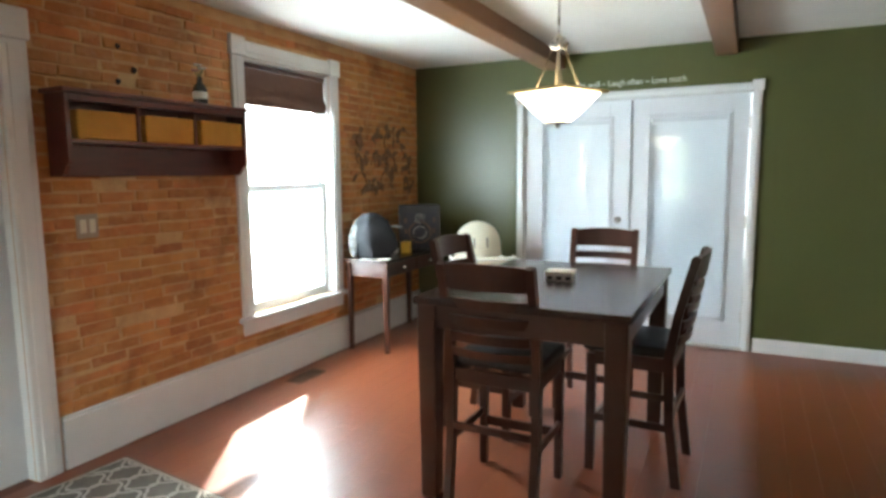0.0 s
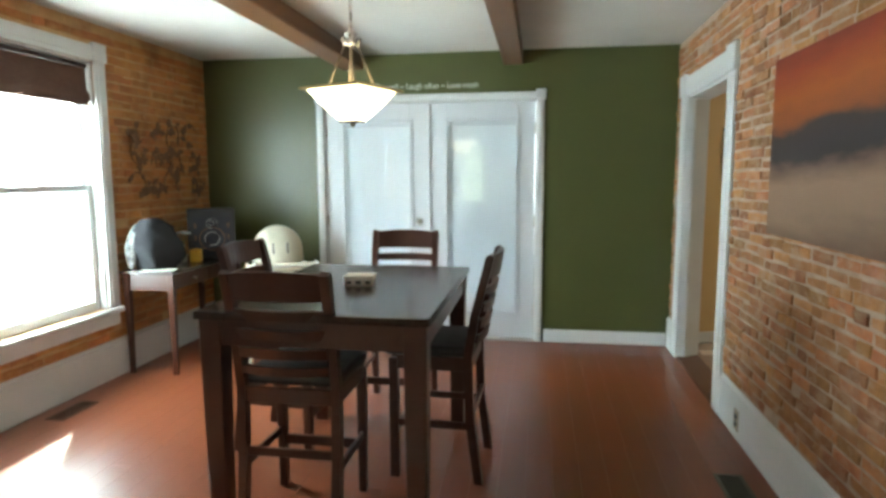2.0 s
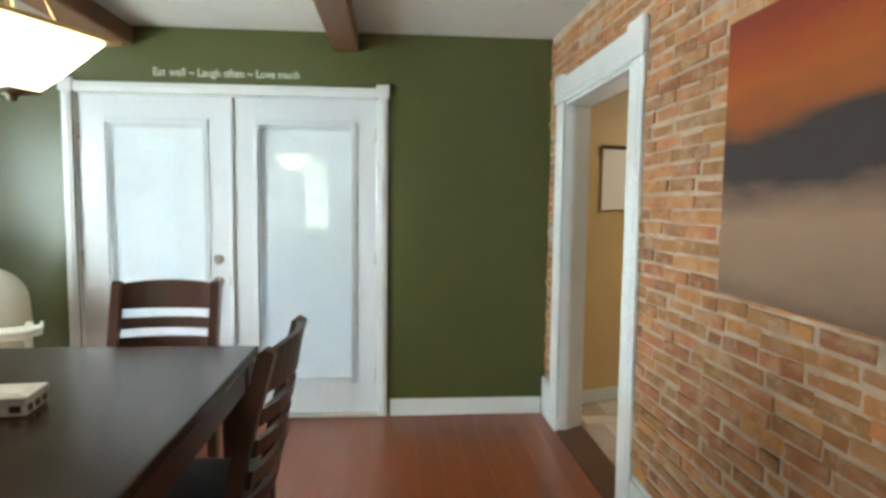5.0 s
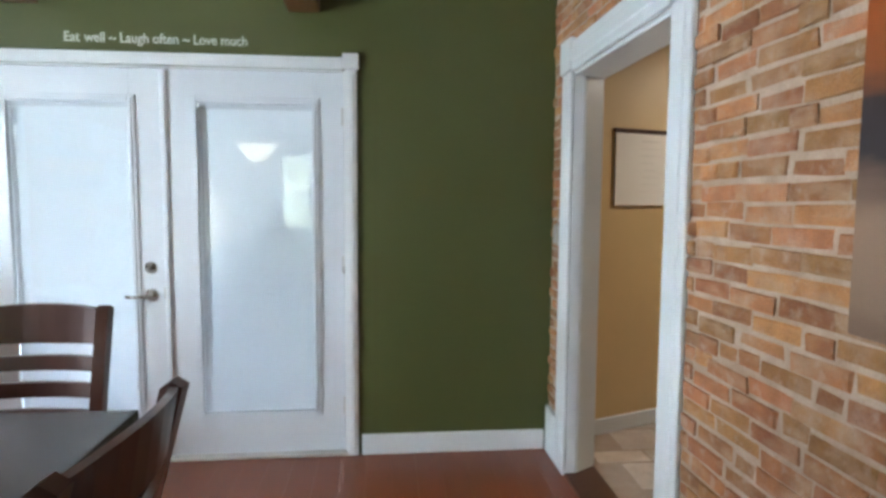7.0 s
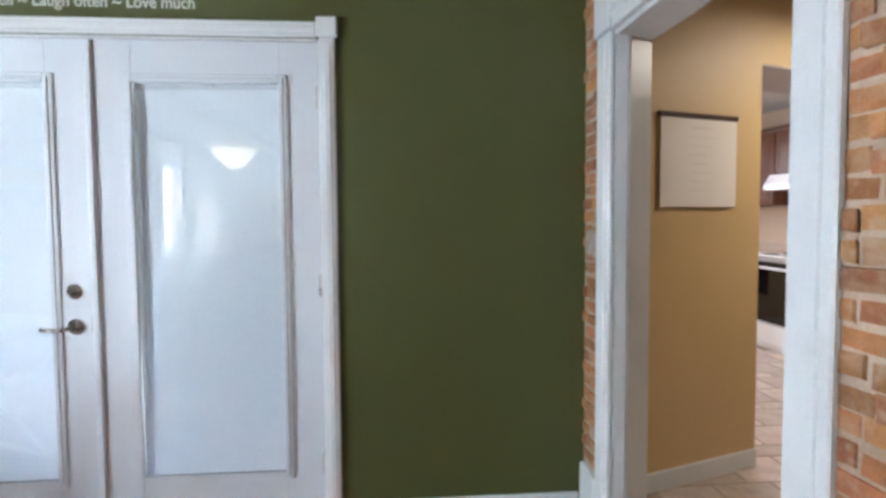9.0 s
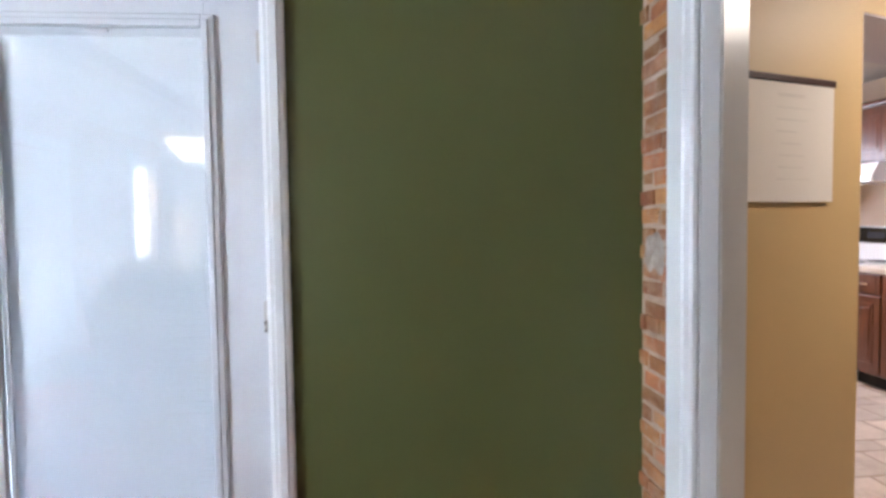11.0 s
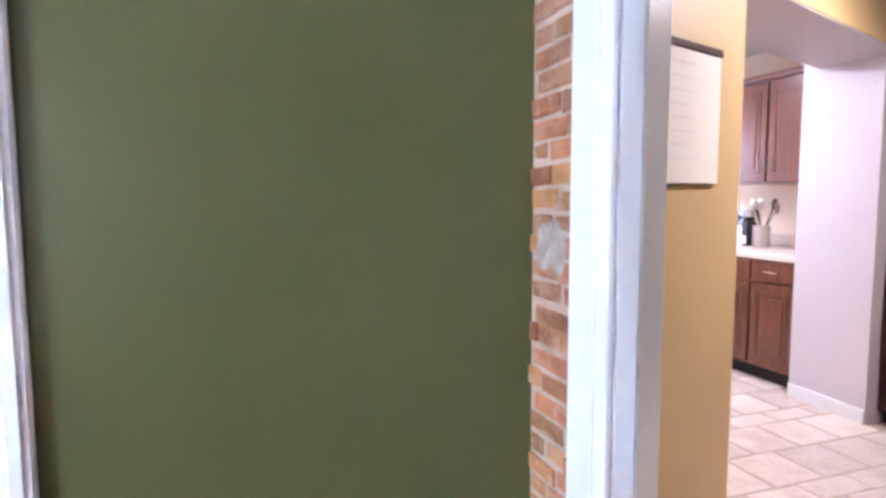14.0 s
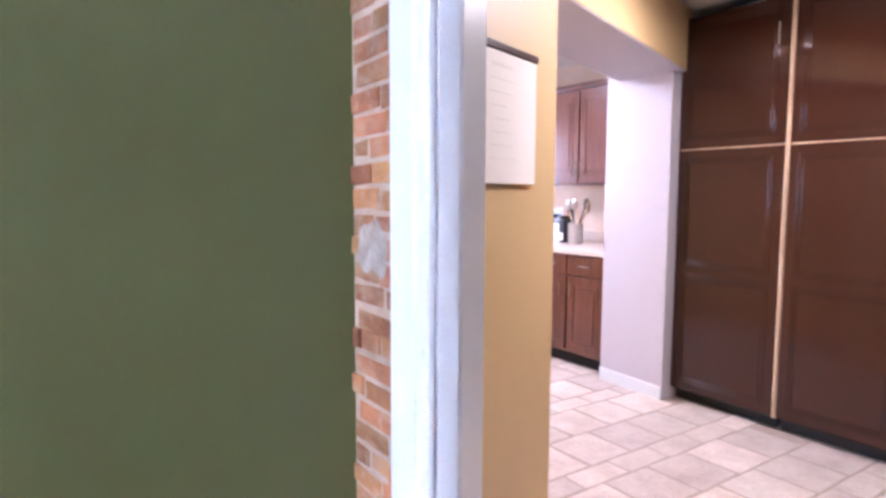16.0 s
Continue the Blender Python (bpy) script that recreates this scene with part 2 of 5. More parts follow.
grey_vent = surface("green_grey_vent_metal", (0.12, 0.12, 0.09), (0.09, 0.09, 0.07), 0.45, metal=0.4)
# near-black base colour that stands in for shade in gaps, slots and holes
shade_black = surface("recess_shade_black", (0.012, 0.010, 0.009), None, 0.8)
iron = surface("rusted_iron", (0.27, 0.15, 0.080), (0.13, 0.070, 0.038), 0.75, metal=0.1, scale=12, bump=0.1)
slat_m = surface("white_blind_slat", (0.82, 0.84, 0.86), (0.79, 0.81, 0.83), 0.55, scale=5, bump=0.0)
_sn, _sl = slat_m.node_tree.nodes, slat_m.node_tree.links
_tr, _mx = _sn.new("ShaderNodeBsdfTranslucent"), _sn.new("ShaderNodeMixShader")
_tr.inputs[0].default_value, _mx.inputs[0].default_value = (0.76, 0.83, 0.92, 1), 0.10
_sl.new(_sn["Principled BSDF"].outputs[0], _mx.inputs[1])
_sl.new(_tr.outputs[0], _mx.inputs[2])
_sl.new(_mx.outputs[0], _sn["Material Output"].inputs[0])
yellow_m = surface("yellow_card", (0.62, 0.36, 0.03), (0.54, 0.30, 0.03), 0.6)
petal_m = surface("white_petal", (0.78, 0.76, 0.72), None, 0.7)
leaf_m = surface("leaf_green", (0.07, 0.12, 0.035), (0.05, 0.09, 0.03), 0.55)
pinkish = surface("pink_wax", (0.55, 0.26, 0.26), None, 0.6)
plate_m = surface("aged_switch_plate", (0.40, 0.33, 0.24), (0.33, 0.27, 0.20), 0.5)
grass_m = surface("lawn", (0.09, 0.14, 0.04), (0.05, 0.09, 0.025), 0.95, scale=2, fine=30, bump=0.3)
plaster = surface("off_white_plaster", (0.62, 0.58, 0.50), (0.57, 0.53, 0.46), 0.8, scale=2, fine=120, bump=0.02)
red_cloth = surface("crimson_cloth", (0.30, 0.03, 0.06), (0.20, 0.02, 0.04), 0.9, scale=30)
bright_out = glow("hazy_bright_sky", (0.96, 0.98, 1.0), 2.2)
rod_bronze = surface("dull_bronze", (0.24, 0.19, 0.13), (0.18, 0.14, 0.09), 0.5, metal=0.7, scale=10, fine=90, bump=0.01)
bulb_glow = glow("lit_bulb", (1.0, 0.80, 0.52), 7.0)


def glass_mat():
    m, n, l, b = nodes_of("clear_glass")
    b.inputs["Base Color"].default_value = (0.97, 0.98, 0.98, 1)
    b.inputs["Roughness"].default_value = 0.0
    b.inputs["Transmission Weight"].default_value = 1.0
    b.inputs["IOR"].default_value = 1.5
    return m


clear_glass = glass_mat()
frosted = surface("frosted_lamp_glass", (0.90, 0.82, 0.66), (0.84, 0.75, 0.58), 0.4, scale=9, fine=60, bump=0.02, emit=(1.0, 0.86, 0.60), emit_power=1.5)

# ---- building helpers ----
def mesh_of(name, bm):
    bmesh.ops.recalc_face_normals(bm, faces=bm.faces)
    me = bpy.data.meshes.new(name)
    bm.to_mesh(me)
    bm.free()
    return me


def part(name, bm, material, parent=None, label="", smooth=False, kind=""):
    me = bm if isinstance(bm, bpy.types.Mesh) else mesh_of(name, bm)
    if not me.materials:
        me.materials.append(material)
    if smooth:
        for p in me.polygons:
            p.use_smooth = True
    ob = new(name, me)
    if parent:
        ob.parent = parent
    return tagged(ob, label, kind=kind)


def thing(name, m, label, category, group="", kind=""):
    ob = new(name)
    ob.empty_display_size = 0.1
    ob.matrix_world = m
    return tagged(ob, label, category, group, kind)


def add_box(bm, a, b, bevel=0.0, rot=None, seg=1):
    """A box between two corners, turned by rot about its centre, with its edges rounded off."""
    a, b = Vector(a), Vector(b)
    r = bmesh.ops.create_cube(bm, size=1.0)
    vs = r["verts"]
    size, mid = b - a, (a + b) / 2
    for v in vs:
        v.co = Vector((v.co.x * size.x, v.co.y * size.y, v.co.z * size.z))
    if bevel:
        es = {e for v in vs for e in v.link_edges}
        r = bmesh.ops.bevel(bm, geom=list(es), offset=bevel, segments=seg, affect="EDGES", profile=0.6)
        vs = list({v for f in r["faces"] for v in f.verts} | {v for v in vs if v.is_valid})
    for v in vs:
        v.co = (rot @ v.co if rot else v.co) + mid
    return vs


def box(a, b, bevel=0.0, rot=None, seg=1):
    bm = bmesh.new()
    add_box(bm, a, b, bevel, rot, seg)
    return bm


def add_rod(bm, p, q, r1, r2=None, sides=12):
    p, q = Vector(p), Vector(q)
    d = q - p
    m = Matrix.Translation((p + q) / 2) @ d.to_track_quat("Z", "Y").to_matrix().to_4x4()
    return bmesh.ops.create_cone(bm, cap_ends=True, segments=sides, radius1=r1, radius2=r1 if r2 is None else r2, depth=d.length, matrix=m)["verts"]


def rod(p, q, r1, r2=None, sides=12):
    bm = bmesh.new()
    add_rod(bm, p, q, r1, r2, sides)
    return bm


def lathe(profile, sides=24, centre=(0, 0, 0)):
    """A turned shape from (radius, height) pairs."""
    bm = bmesh.new()
    rings = []
    for r, z in profile:
        rings.append([bm.verts.new((centre[0] + max(r, 1e-4) * math.cos(2 * math.pi * i / sides), centre[1] + max(r, 1e-4) * math.sin(2 * math.pi * i / sides), centre[2] + z)) for i in range(sides)])
    for k in range(len(rings) - 1):
        for i in range(sides):
            j = (i + 1) % sides
            bm.faces.new((rings[k][i], rings[k][j], rings[k + 1][j], rings[k + 1][i]))
    bm.faces.new(list(reversed(rings[0])))
    bm.faces.new(rings[-1])
    return bm


def prism(points, depth, axis="y"):
    """A flat outline, given in two coordinates, with thickness along the third axis, centred."""
    bm = bmesh.new()
    def at(u, v, w):
        return {"y": (u, w, v), "x": (w, u, v), "z": (u, v, w)}[axis]
    a = [bm.verts.new(at(u, v, -depth / 2)) for u, v in points]
    b = [bm.verts.new(at(u, v, depth / 2)) for u, v in points]
    bm.faces.new(a)
    bm.faces.new(list(reversed(b)))
    for i in range(len(points)):
        j = (i + 1) % len(points)
        bm.faces.new((a[i], b[i], b[j], a[j]))
    return bm


def tube(points, radius, sides=8):
    """A round bar swept along a line of points, as one closed skin."""
    pts = [Vector(p) for p in points]
    bm, rings = bmesh.new(), []
    side = None
    for i, p in enumerate(pts):
        d = (pts[min(i + 1, len(pts) - 1)] - pts[max(i - 1, 0)])
        d = d.normalized() if d.length > 1e-6 else (pts[1] - pts[0]).normalized()
        ref = side if side is not None else (Vector((0, 0, 1)) if abs(d.z) < 0.9 else Vector((1, 0, 0)))
        side = (ref - d * ref.dot(d)).normalized()
        up = d.cross(side)
        rings.append([bm.verts.new(p + radius * (side * math.cos(2 * math.pi * k / sides) + up * math.sin(2 * math.pi * k / sides))) for k in range(sides)])
    for r0, r1 in zip(rings, rings[1:]):
        for k in range(sides):
            bm.faces.new((r0[k], r0[(k + 1) % sides], r1[(k + 1) % sides], r1[k]))
    bm.faces.new(list(reversed(rings[0])))
    bm.faces.new(rings[-1])
    return bm


def wall_with_holes(u0, u1, z0, z1, holes):
    """Rectangles (u0, u1, z0, z1) that fill a wall round its openings."""
    cuts = sorted({u0, u1, *(h[0] for h in holes), *(h[1] for h in holes)})
    out = []
    for a, b in zip(cuts, cuts[1:]):
        zs = [z0]
        for h in sorted(holes, key=lambda k: k[2]):
            if h[0] <= a + 1e-6 and h[1] >= b - 1e-6:
                zs += [h[2], h[3]]
        zs.append(z1)
        for k in range(0, len(zs), 2):
            if zs[k + 1] - zs[k] > 1e-4:
                out.append((a, b, zs[k], zs[k + 1]))
    return out


def wall_y(name, x0, x1, y0, y1, holes, material, label):
    """A wall that runs along y, between the faces x0 and x1."""
    bm = bmesh.new()
    for a, b, c, d in wall_with_holes(y0, y1, 0, ZC, holes):
        add_box(bm, (x0, a, c), (x1, b, d))
    bmesh.ops.remove_doubles(bm, verts=bm.verts, dist=1e-5)
    return tagged(part(name, bm, material), label, "wall", kind="structure")


def wall_x(name, x0, x1, y0, y1, holes, material, label):
    bm = bmesh.new()
    for a, b, c, d in wall_with_holes(x0, x1, 0, ZC, holes):
        add_box(bm, (a, y0, c), (b, y1, d))
    bmesh.ops.remove_doubles(bm, verts=bm.verts, dist=1e-5)
    return tagged(part(name, bm, material), label, "wall", kind="structure")


def trim(name, a, b, label, material=None, bevel=0.006, kind="structure", category="trim"):
    return tagged(part(name, box(a, b, bevel), material or white_trim), label, category, kind=kind)


# ---- large structure ----
WY0, WY1, WZ0, WZ1 = 2.478, 3.385, 0.503, 2.198        # left window opening
DY0, DY1, DZ = 0.12, 1.02, 2.05                        # door in the left wall
HY0, HY1, HZ, HYB = 3.425, 4.455, 2.010, 4.535                     # doorway to the hall
FX0, FX1, FZ = -1.915, -0.065, 2.055                   # french doors
VY0, VY1 = -2.35, -1.60                                 # second window in the left wall
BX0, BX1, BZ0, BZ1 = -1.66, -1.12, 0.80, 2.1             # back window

wall_left = wall_y("wall_left", XL - 0.15, XL, YB - 0.2, YG, [(WY0, WY1, WZ0, WZ1), (DY0, DY1, 0, DZ), (VY0, VY1, BZ0, BZ1)], mortar_l, "exposed orange brick wall with sandy mortar")
wall_right = wall_y("wall_right", XR, XR + 0.165, YB - 0.2, YG, [(HY0, HYB + 0.020, 0, HZ)], mortar_r, "exposed weathered brick wall with pale mortar")
wall_north = wall_x("wall_north", XL - 0.15, XR + 0.165, YG, YG + 0.14, [(FX0, FX1, 0, FZ)], green, "dark olive green painted wall")
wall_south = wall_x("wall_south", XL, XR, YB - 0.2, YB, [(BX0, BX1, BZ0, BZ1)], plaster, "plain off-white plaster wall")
tagged(part("floor", box((XL - 0.15, YB - 0.2, -0.12), (XR + 0.06, YG + 0.14, -0.008)), seam_m), "dark red-brown laminate plank floor", "floor", kind="structure")
floor = bpy.data.objects["floor"]
tagged(part("ceiling", box((XL - 0.15, YB - 0.2, ZC), (XR + 0.165, YG + 0.14, ZC + 0.15)), ceiling_m), "white textured plaster ceiling", "ceiling", kind="structure")
for x0, x1 in ((-1.735, -1.545), (-0.345, -0.185)):
    bm = box((x0, YB, 2.335), (x1, YG - 0.003, ZC - 0.002), 0.012, None, 2)
    tagged(part("ceiling_beam", bm, beam_m), "brown stained wooden ceiling beam", "beam", "ceiling beams", "structure")

# hall and kitchen shell
ANG = math.atan(0.364)
hall_rot = Matrix.Translation((XR + 0.165, 4.91, 0)) @ Matrix.Rotation(ANG, 4, "Z")
bm = bmesh.new()
add_box(bm, (0, 0, 0), (0.955, 0.46, ZC))
add_box(bm, (0.955, 0, 2.09), (2.95, 0.46, ZC))
bm.transform(hall_rot)
tagged(part("wall_hall", bm, tan), "warm tan painted hall wall with a wide opening", "wall", kind="structure")
bm = box((0.96, 0.004, 2.082), (2.90, 0.457, 2.088))
bm.transform(hall_rot)
tagged(part("opening_soffit", bm, jamb_white), "pale painted underside of the opening", "trim", kind="structure")
bm = prism([(3.76, 5.905), (4.47, 5.905), (4.47, 6.45), (3.80, 6.45)], ZC - 0.002, "z")
bmesh.ops.translate(bm, verts=bm.verts, vec=(0, 0, ZC / 2 - 0.001))
tagged(part("wall_stub", bm, jamb_white), "pale painted end of the kitchen partition", "wall", kind="structure")
bm = box((-0.014, 0.0, 0), (-0.002, 0.545, 0.085), 0.003)
bm.transform(Matrix.Translation((3.76, 5.905, 0)) @ Matrix.Rotation(-math.atan(0.04 / 0.545), 4, "Z"))
tagged(part("baseboard_stub", bm, white_trim), "white baseboard at the partition end", "baseboard", kind="structure")
bm = box((0.02, -0.016, 0), (0.955, -0.002, 0.095), 0.004)
bm.transform(hall_rot)
tagged(part("baseboard_hall", bm, white_trim), "white baseboard in the hall", "baseboard", kind="structure")
tagged(part("floor_hall", box((XR + 0.165, 0.9, -0.12), (5.0, 9.6, -0.0022)), grout_m), "cream stone tile floor with worn grout", "floor", kind="structure")
hall_floor = bpy.data.objects["floor_hall"]
tagged(part("ceiling_hall", box((XR + 0.165, 0.9, ZC), (5.0, 9.6, ZC + 0.1)), ceiling_m), "white hall and kitchen ceiling", "ceiling", kind="structure")
tagged(part("wall_hall_south", box((XR + 0.165, 0.8, 0), (5.0, 0.9, ZC)), tan), "tan hall end wall", "wall", kind="structure")
tagged(part("wall_hall_east", box((4.47, 0.9, 0), (4.6, 5.90, ZC)), tan), "tan wall behind the tall cabinets", "wall", kind="structure")
tagged(part("wall_kitchen_east", box((4.471, 5.91, 0), (4.6, 9.6, ZC)), surface("peach_paint", (0.72, 0.58, 0.44), (0.68, 0.54, 0.41), 0.6, scale=2, fine=150, bump=0.01)), "peach painted kitchen wall", "wall", kind="structure")
tagged(part("wall_kitchen_north", box((1.2, 9.5, 0), (4.6, 9.6, ZC)), tan), "tan kitchen end wall", "wall", kind="structure")
tagged(part("wall_kitchen_west", box((XR + 0.10, 5.4, 0), (XR + 0.165, 9.6, ZC)), tan), "tan kitchen side wall", "wall", kind="structure")
tagged(part("threshold", box((XR - 0.01, HY0, -0.006), (XR + 0.175, HYB + 0.018, 0.012), 0.005), surface("dark_threshold_wood", (0.10, 0.038, 0.02), (0.06, 0.024, 0.014), 0.35, scale=8, fine=60, stretch=(1, 6, 1))), "dark stained wooden threshold", "threshold", kind="structure")

# outside
tagged(part("ground", box((-400, -400, -0.6), (400, 400, -0.4)), grass_m), "green lawn around the house", "ground", kind="structure")
bm = box((-5.6, -14, -0.4), (-5.5, 14, 2.55))
tagged(part("backdrop", bm, bright_out), "bright hazy sky beyond the window", "backdrop", kind="structure")
# sunlight on the trees is put in as emission of the mottled green
tagged(part("backdrop_foliage", box((-9, -13.1, -0.4), (7, -13, 9)), surface("glowing_foliage", (0.62, 0.70, 0.48), (0.03, 0.05, 0.02), 0.9, scale=1.6, fine=6, emit="base", emit_power=1.3)), "glowing mottled green panel standing in for trees", "backdrop", kind="structure")
tagged(part("backdrop_garden", box((-9, 13.9, -1), (8, 14, 10)), bright_out), "bright hazy garden light beyond the doors", "backdrop", kind="structure")


# ---- trim ----
def casing(tag, plane, u0, u1, z0, z1, w, proud, side, sill=False, along="y", blocks=True):
    """Moulded boards round an opening; side is the direction in which they stand proud of the wall."""
    def put(name, ua, ub, za, zb, p, bev=0.006):
        lo, hi = sorted((plane + side * 0.001, plane + side * p))
        if along == "y":
            trim(name, (lo, ua, za), (hi, ub, zb), tag, None, bev)
        else:
            trim(name, (ua, lo, za), (ub, hi, zb), tag, None, bev)
    for a, b in ((u0 - w, u0), (u1, u1 + w)):
        put("trim_side", a, b, z0, z1 if blocks else z1 + w, proud)
        put("trim_bead", a + 0.25 * w, b - 0.25 * w, z0 + 0.02, (z1 if blocks else z1 + w) - 0.02, proud + 0.006, 0.004)
        if blocks:
            put("trim_block", a - 0.012, b + 0.012, z1 + 0.001, z1 + w + 0.02, proud + 0.01)
    if blocks:
        put("trim_head", u0 + 0.012, u1 - 0.012, z1, z1 + w, proud)
        put("trim_bead", u0 + 0.013, u1 - 0.013, z1 + 0.3 * w, z1 + 0.7 * w, proud + 0.006, 0.004)
    else:
        put("trim_head", u0, u1, z1, z1 + w, proud)


casing("white painted window casing", XL, WY0, WY1, WZ0, WZ1, 0.105, 0.026, 1)
casing("white painted door casing", XL, DY0, DY1, 0, DZ, 0.12, 0.026, 1)
casing("white painted doorway casing", XR, HY0, HY1, 0, HZ, 0.139, 0.024, -1)
casing("white french door casing", YG, FX0, FX1, 0, FZ, 0.062, 0.022, -1, along="x")
# jambs of the doorway
bm = prism([(XR - 0.004, HY1), (XR + 0.055, HY1), (XR + 0.175, HYB), (XR + 0.175, HYB + 0.018), (XR - 0.004, HYB + 0.018)], HZ - 0.013, "z")
bmesh.ops.translate(bm, verts=bm.verts, vec=(0, 0, (HZ + 0.013) / 2))
bmesh.ops.bevel(bm, geom=[e for e in bm.edges if abs(e.verts[0].co.z - e.verts[1].co.z) > 1], offset=0.006, segments=2, affect="EDGES")
tagged(part("door_jamb", bm, white_trim), "white painted splayed doorway jamb", "trim", kind="structure")
trim("door_jamb", (XR - 0.004, HY0 - 0.004, 0.013), (XR + 0.175, HY0 + 0.018, HZ), "white painted doorway jamb")
trim("door_jamb", (XR - 0.004, HY0 + 0.019, HZ - 0.02), (XR + 0.175, HYB + 0.017, HZ + 0.004), "white painted doorway head")
# window stool, apron and reveals
trim("window_stool", (XL - 0.08, WY0 - 0.13, WZ0 - 0.035), (XL + 0.05, WY1 + 0.13, WZ0 - 0.001), "white painted window stool")
trim("window_apron", (XL + 0.001, WY0 - 0.10, WZ0 - 0.125), (XL + 0.022, WY1 + 0.10, WZ0 - 0.036), "white painted window apron")
for y0, y1 in ((WY0 - 0.002, WY0 + 0.015), (WY1 - 0.015, WY1 + 0.002)):
    trim("window_reveal", (XL - 0.149, y0, WZ0), (XL + 0.003, y1, WZ1), "white painted window reveal")
trim("window_reveal", (XL - 0.149, WY0 + 0.016, WZ1 - 0.015), (XL + 0.003, WY1 - 0.016, WZ1 + 0.002), "white painted window head")
trim("door_jamb", (XL - 0.149, DY1 - 0.002, 0), (XL + 0.002, DY1 + 0.012, DZ), "white painted door jamb")
trim("door_jamb", (XL - 0.149, DY0 - 0.012, 0), (XL + 0.002, DY0 + 0.002, DZ), "white painted door jamb")
# baseboards
BBH = 0.255
trim("baseboard", (XL + 0.001, DY1 + 0.134, 0), (XL + 0.022, YG - 0.003, BBH), "tall white painted baseboard", category="baseboard")
trim("baseboard_cap", (XL + 0.001, DY1 + 0.134, BBH + 0.001), (XL + 0.014, YG - 0.003, BBH + 0.018), "white baseboard moulding", category="baseboard")
trim("baseboard", (XL + 0.001, YB, 0), (XL + 0.022, DY0 - 0.134, BBH), "tall white painted baseboard", category="baseboard")
trim("baseboard", (XR - 0.022, YB, 0), (XR - 0.001, HY0 - 0.153, BBH), "tall white painted baseboard", category="baseboard")
trim("baseboard_cap", (XR - 0.014, YB, BBH + 0.001), (XR - 0.001, HY0 - 0.153, BBH + 0.018), "white baseboard moulding", category="baseboard")
trim("baseboard", (XR - 0.026, HY1 + 0.153, 0), (XR - 0.001, YG - 0.016, BBH), "tall white painted baseboard", category="baseboard")
trim("baseboard", (FX1 + 0.078, YG - 0.018, 0), (XR - 0.028, YG - 0.001, 0.115), "white painted baseboard under the green wall", category="baseboard")
trim("baseboard", (XL + 0.024, YG - 0.018, 0), (FX0 - 0.078, YG - 0.001, 0.115), "white painted baseboard under the green wall", category="baseboard")
trim("baseboard", (XL + 0.03, YB + 0.001, 0), (XR - 0.03, YB + 0.02, 0.2), "white painted baseboard", category="baseboard")


# ---- windows and doors ----
def sash_window(name, m, width, height, label):
    """Local x along the width, y into the room, z up from the sill; two hung sashes, the lower one in front."""
    w = thing(name, m, label, "window", kind="structure")
    fr = 0.045
    for nm, y, z0, z1 in (("lower_sash", 0.0, 0.0, height * 0.52), ("upper_sash", -0.045, height * 0.48, height)):
        bm = bmesh.new()
        add_box(bm, (0, y, z0), (fr, y + 0.04, z1), 0.004)
        add_box(bm, (width - fr, y, z0), (width, y + 0.04, z1), 0.004)
        add_box(bm, (fr, y + 0.001, z0), (width - fr, y + 0.039, z0 + (0.065 if z0 == 0 else 0.04)), 0.004)
        add_box(bm, (fr, y + 0.001, z1 - 0.042), (width - fr, y + 0.039, z1), 0.004)
        s = part(nm, bm, white_trim, w)
        g = part("pane", box((fr - 0.003, y + 0.016, z0 + 0.03), (width - fr + 0.003, y + 0.020, z1 - 0.03)), clear_glass, s)
        g.visible_shadow = False
    part("sash_lock", box((width / 2 - 0.03, 0.041, height * 0.52), (width / 2 + 0.03, 0.055, height * 0.52 + 0.015), 0.004), nickel, w)
    return w


sash_window("window_1", Matrix.Translation((XL - 0.085, WY1 - 0.016, WZ0)) @ Matrix.Rotation(radians(-90), 4, "Z"), WY1 - WY0 - 0.032, WZ1 - WZ0 - 0.016, "tall white double-hung window in the brick wall")
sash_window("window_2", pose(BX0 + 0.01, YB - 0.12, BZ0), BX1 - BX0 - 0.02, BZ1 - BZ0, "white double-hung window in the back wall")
sash_window("window_3", Matrix.Translation((XL - 0.085, VY1 - 0.01, BZ0)) @ Matrix.Rotation(radians(-90), 4, "Z"), VY1 - VY0 - 0.02, BZ1 - BZ0, "white double-hung window in the brick wall corner")
casing("white painted window casing", XL, VY0, VY1, BZ0, BZ1, 0.10, 0.024, 1)
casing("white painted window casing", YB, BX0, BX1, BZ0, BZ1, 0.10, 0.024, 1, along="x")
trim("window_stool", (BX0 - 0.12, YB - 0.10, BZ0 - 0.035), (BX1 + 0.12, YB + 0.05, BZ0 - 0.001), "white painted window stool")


def roman_shade():
    t = thing("roman_shade", pose(XL - 0.035, (WY0 + WY1) / 2, WZ1 - 0.02), "dark brown woven roman shade drawn up in the window", "window shade")
    w = (WY1 - WY0) / 2 - 0.022
    part("headrail", box((-0.02, -w, -0.03), (0.02, w, 0), 0.004), dark_wood, t)
    part("shade_panel", box((0.0, -w, -0.215), (0.008, w, -0.031), 0.002), woven, t)
    for i in range(4):
        part("fold", box((0.009 + 0.006 * i, -w + 0.002, -0.262 + 0.008 * i), (0.015 + 0.006 * i, w - 0.002, -0.165 - 0.012 * i), 0.0025, None), woven, t)
    part("bottom_rail", box((0.0, -w, -0.275), (0.03, w, -0.263), 0.003), woven, t)


roman_shade()


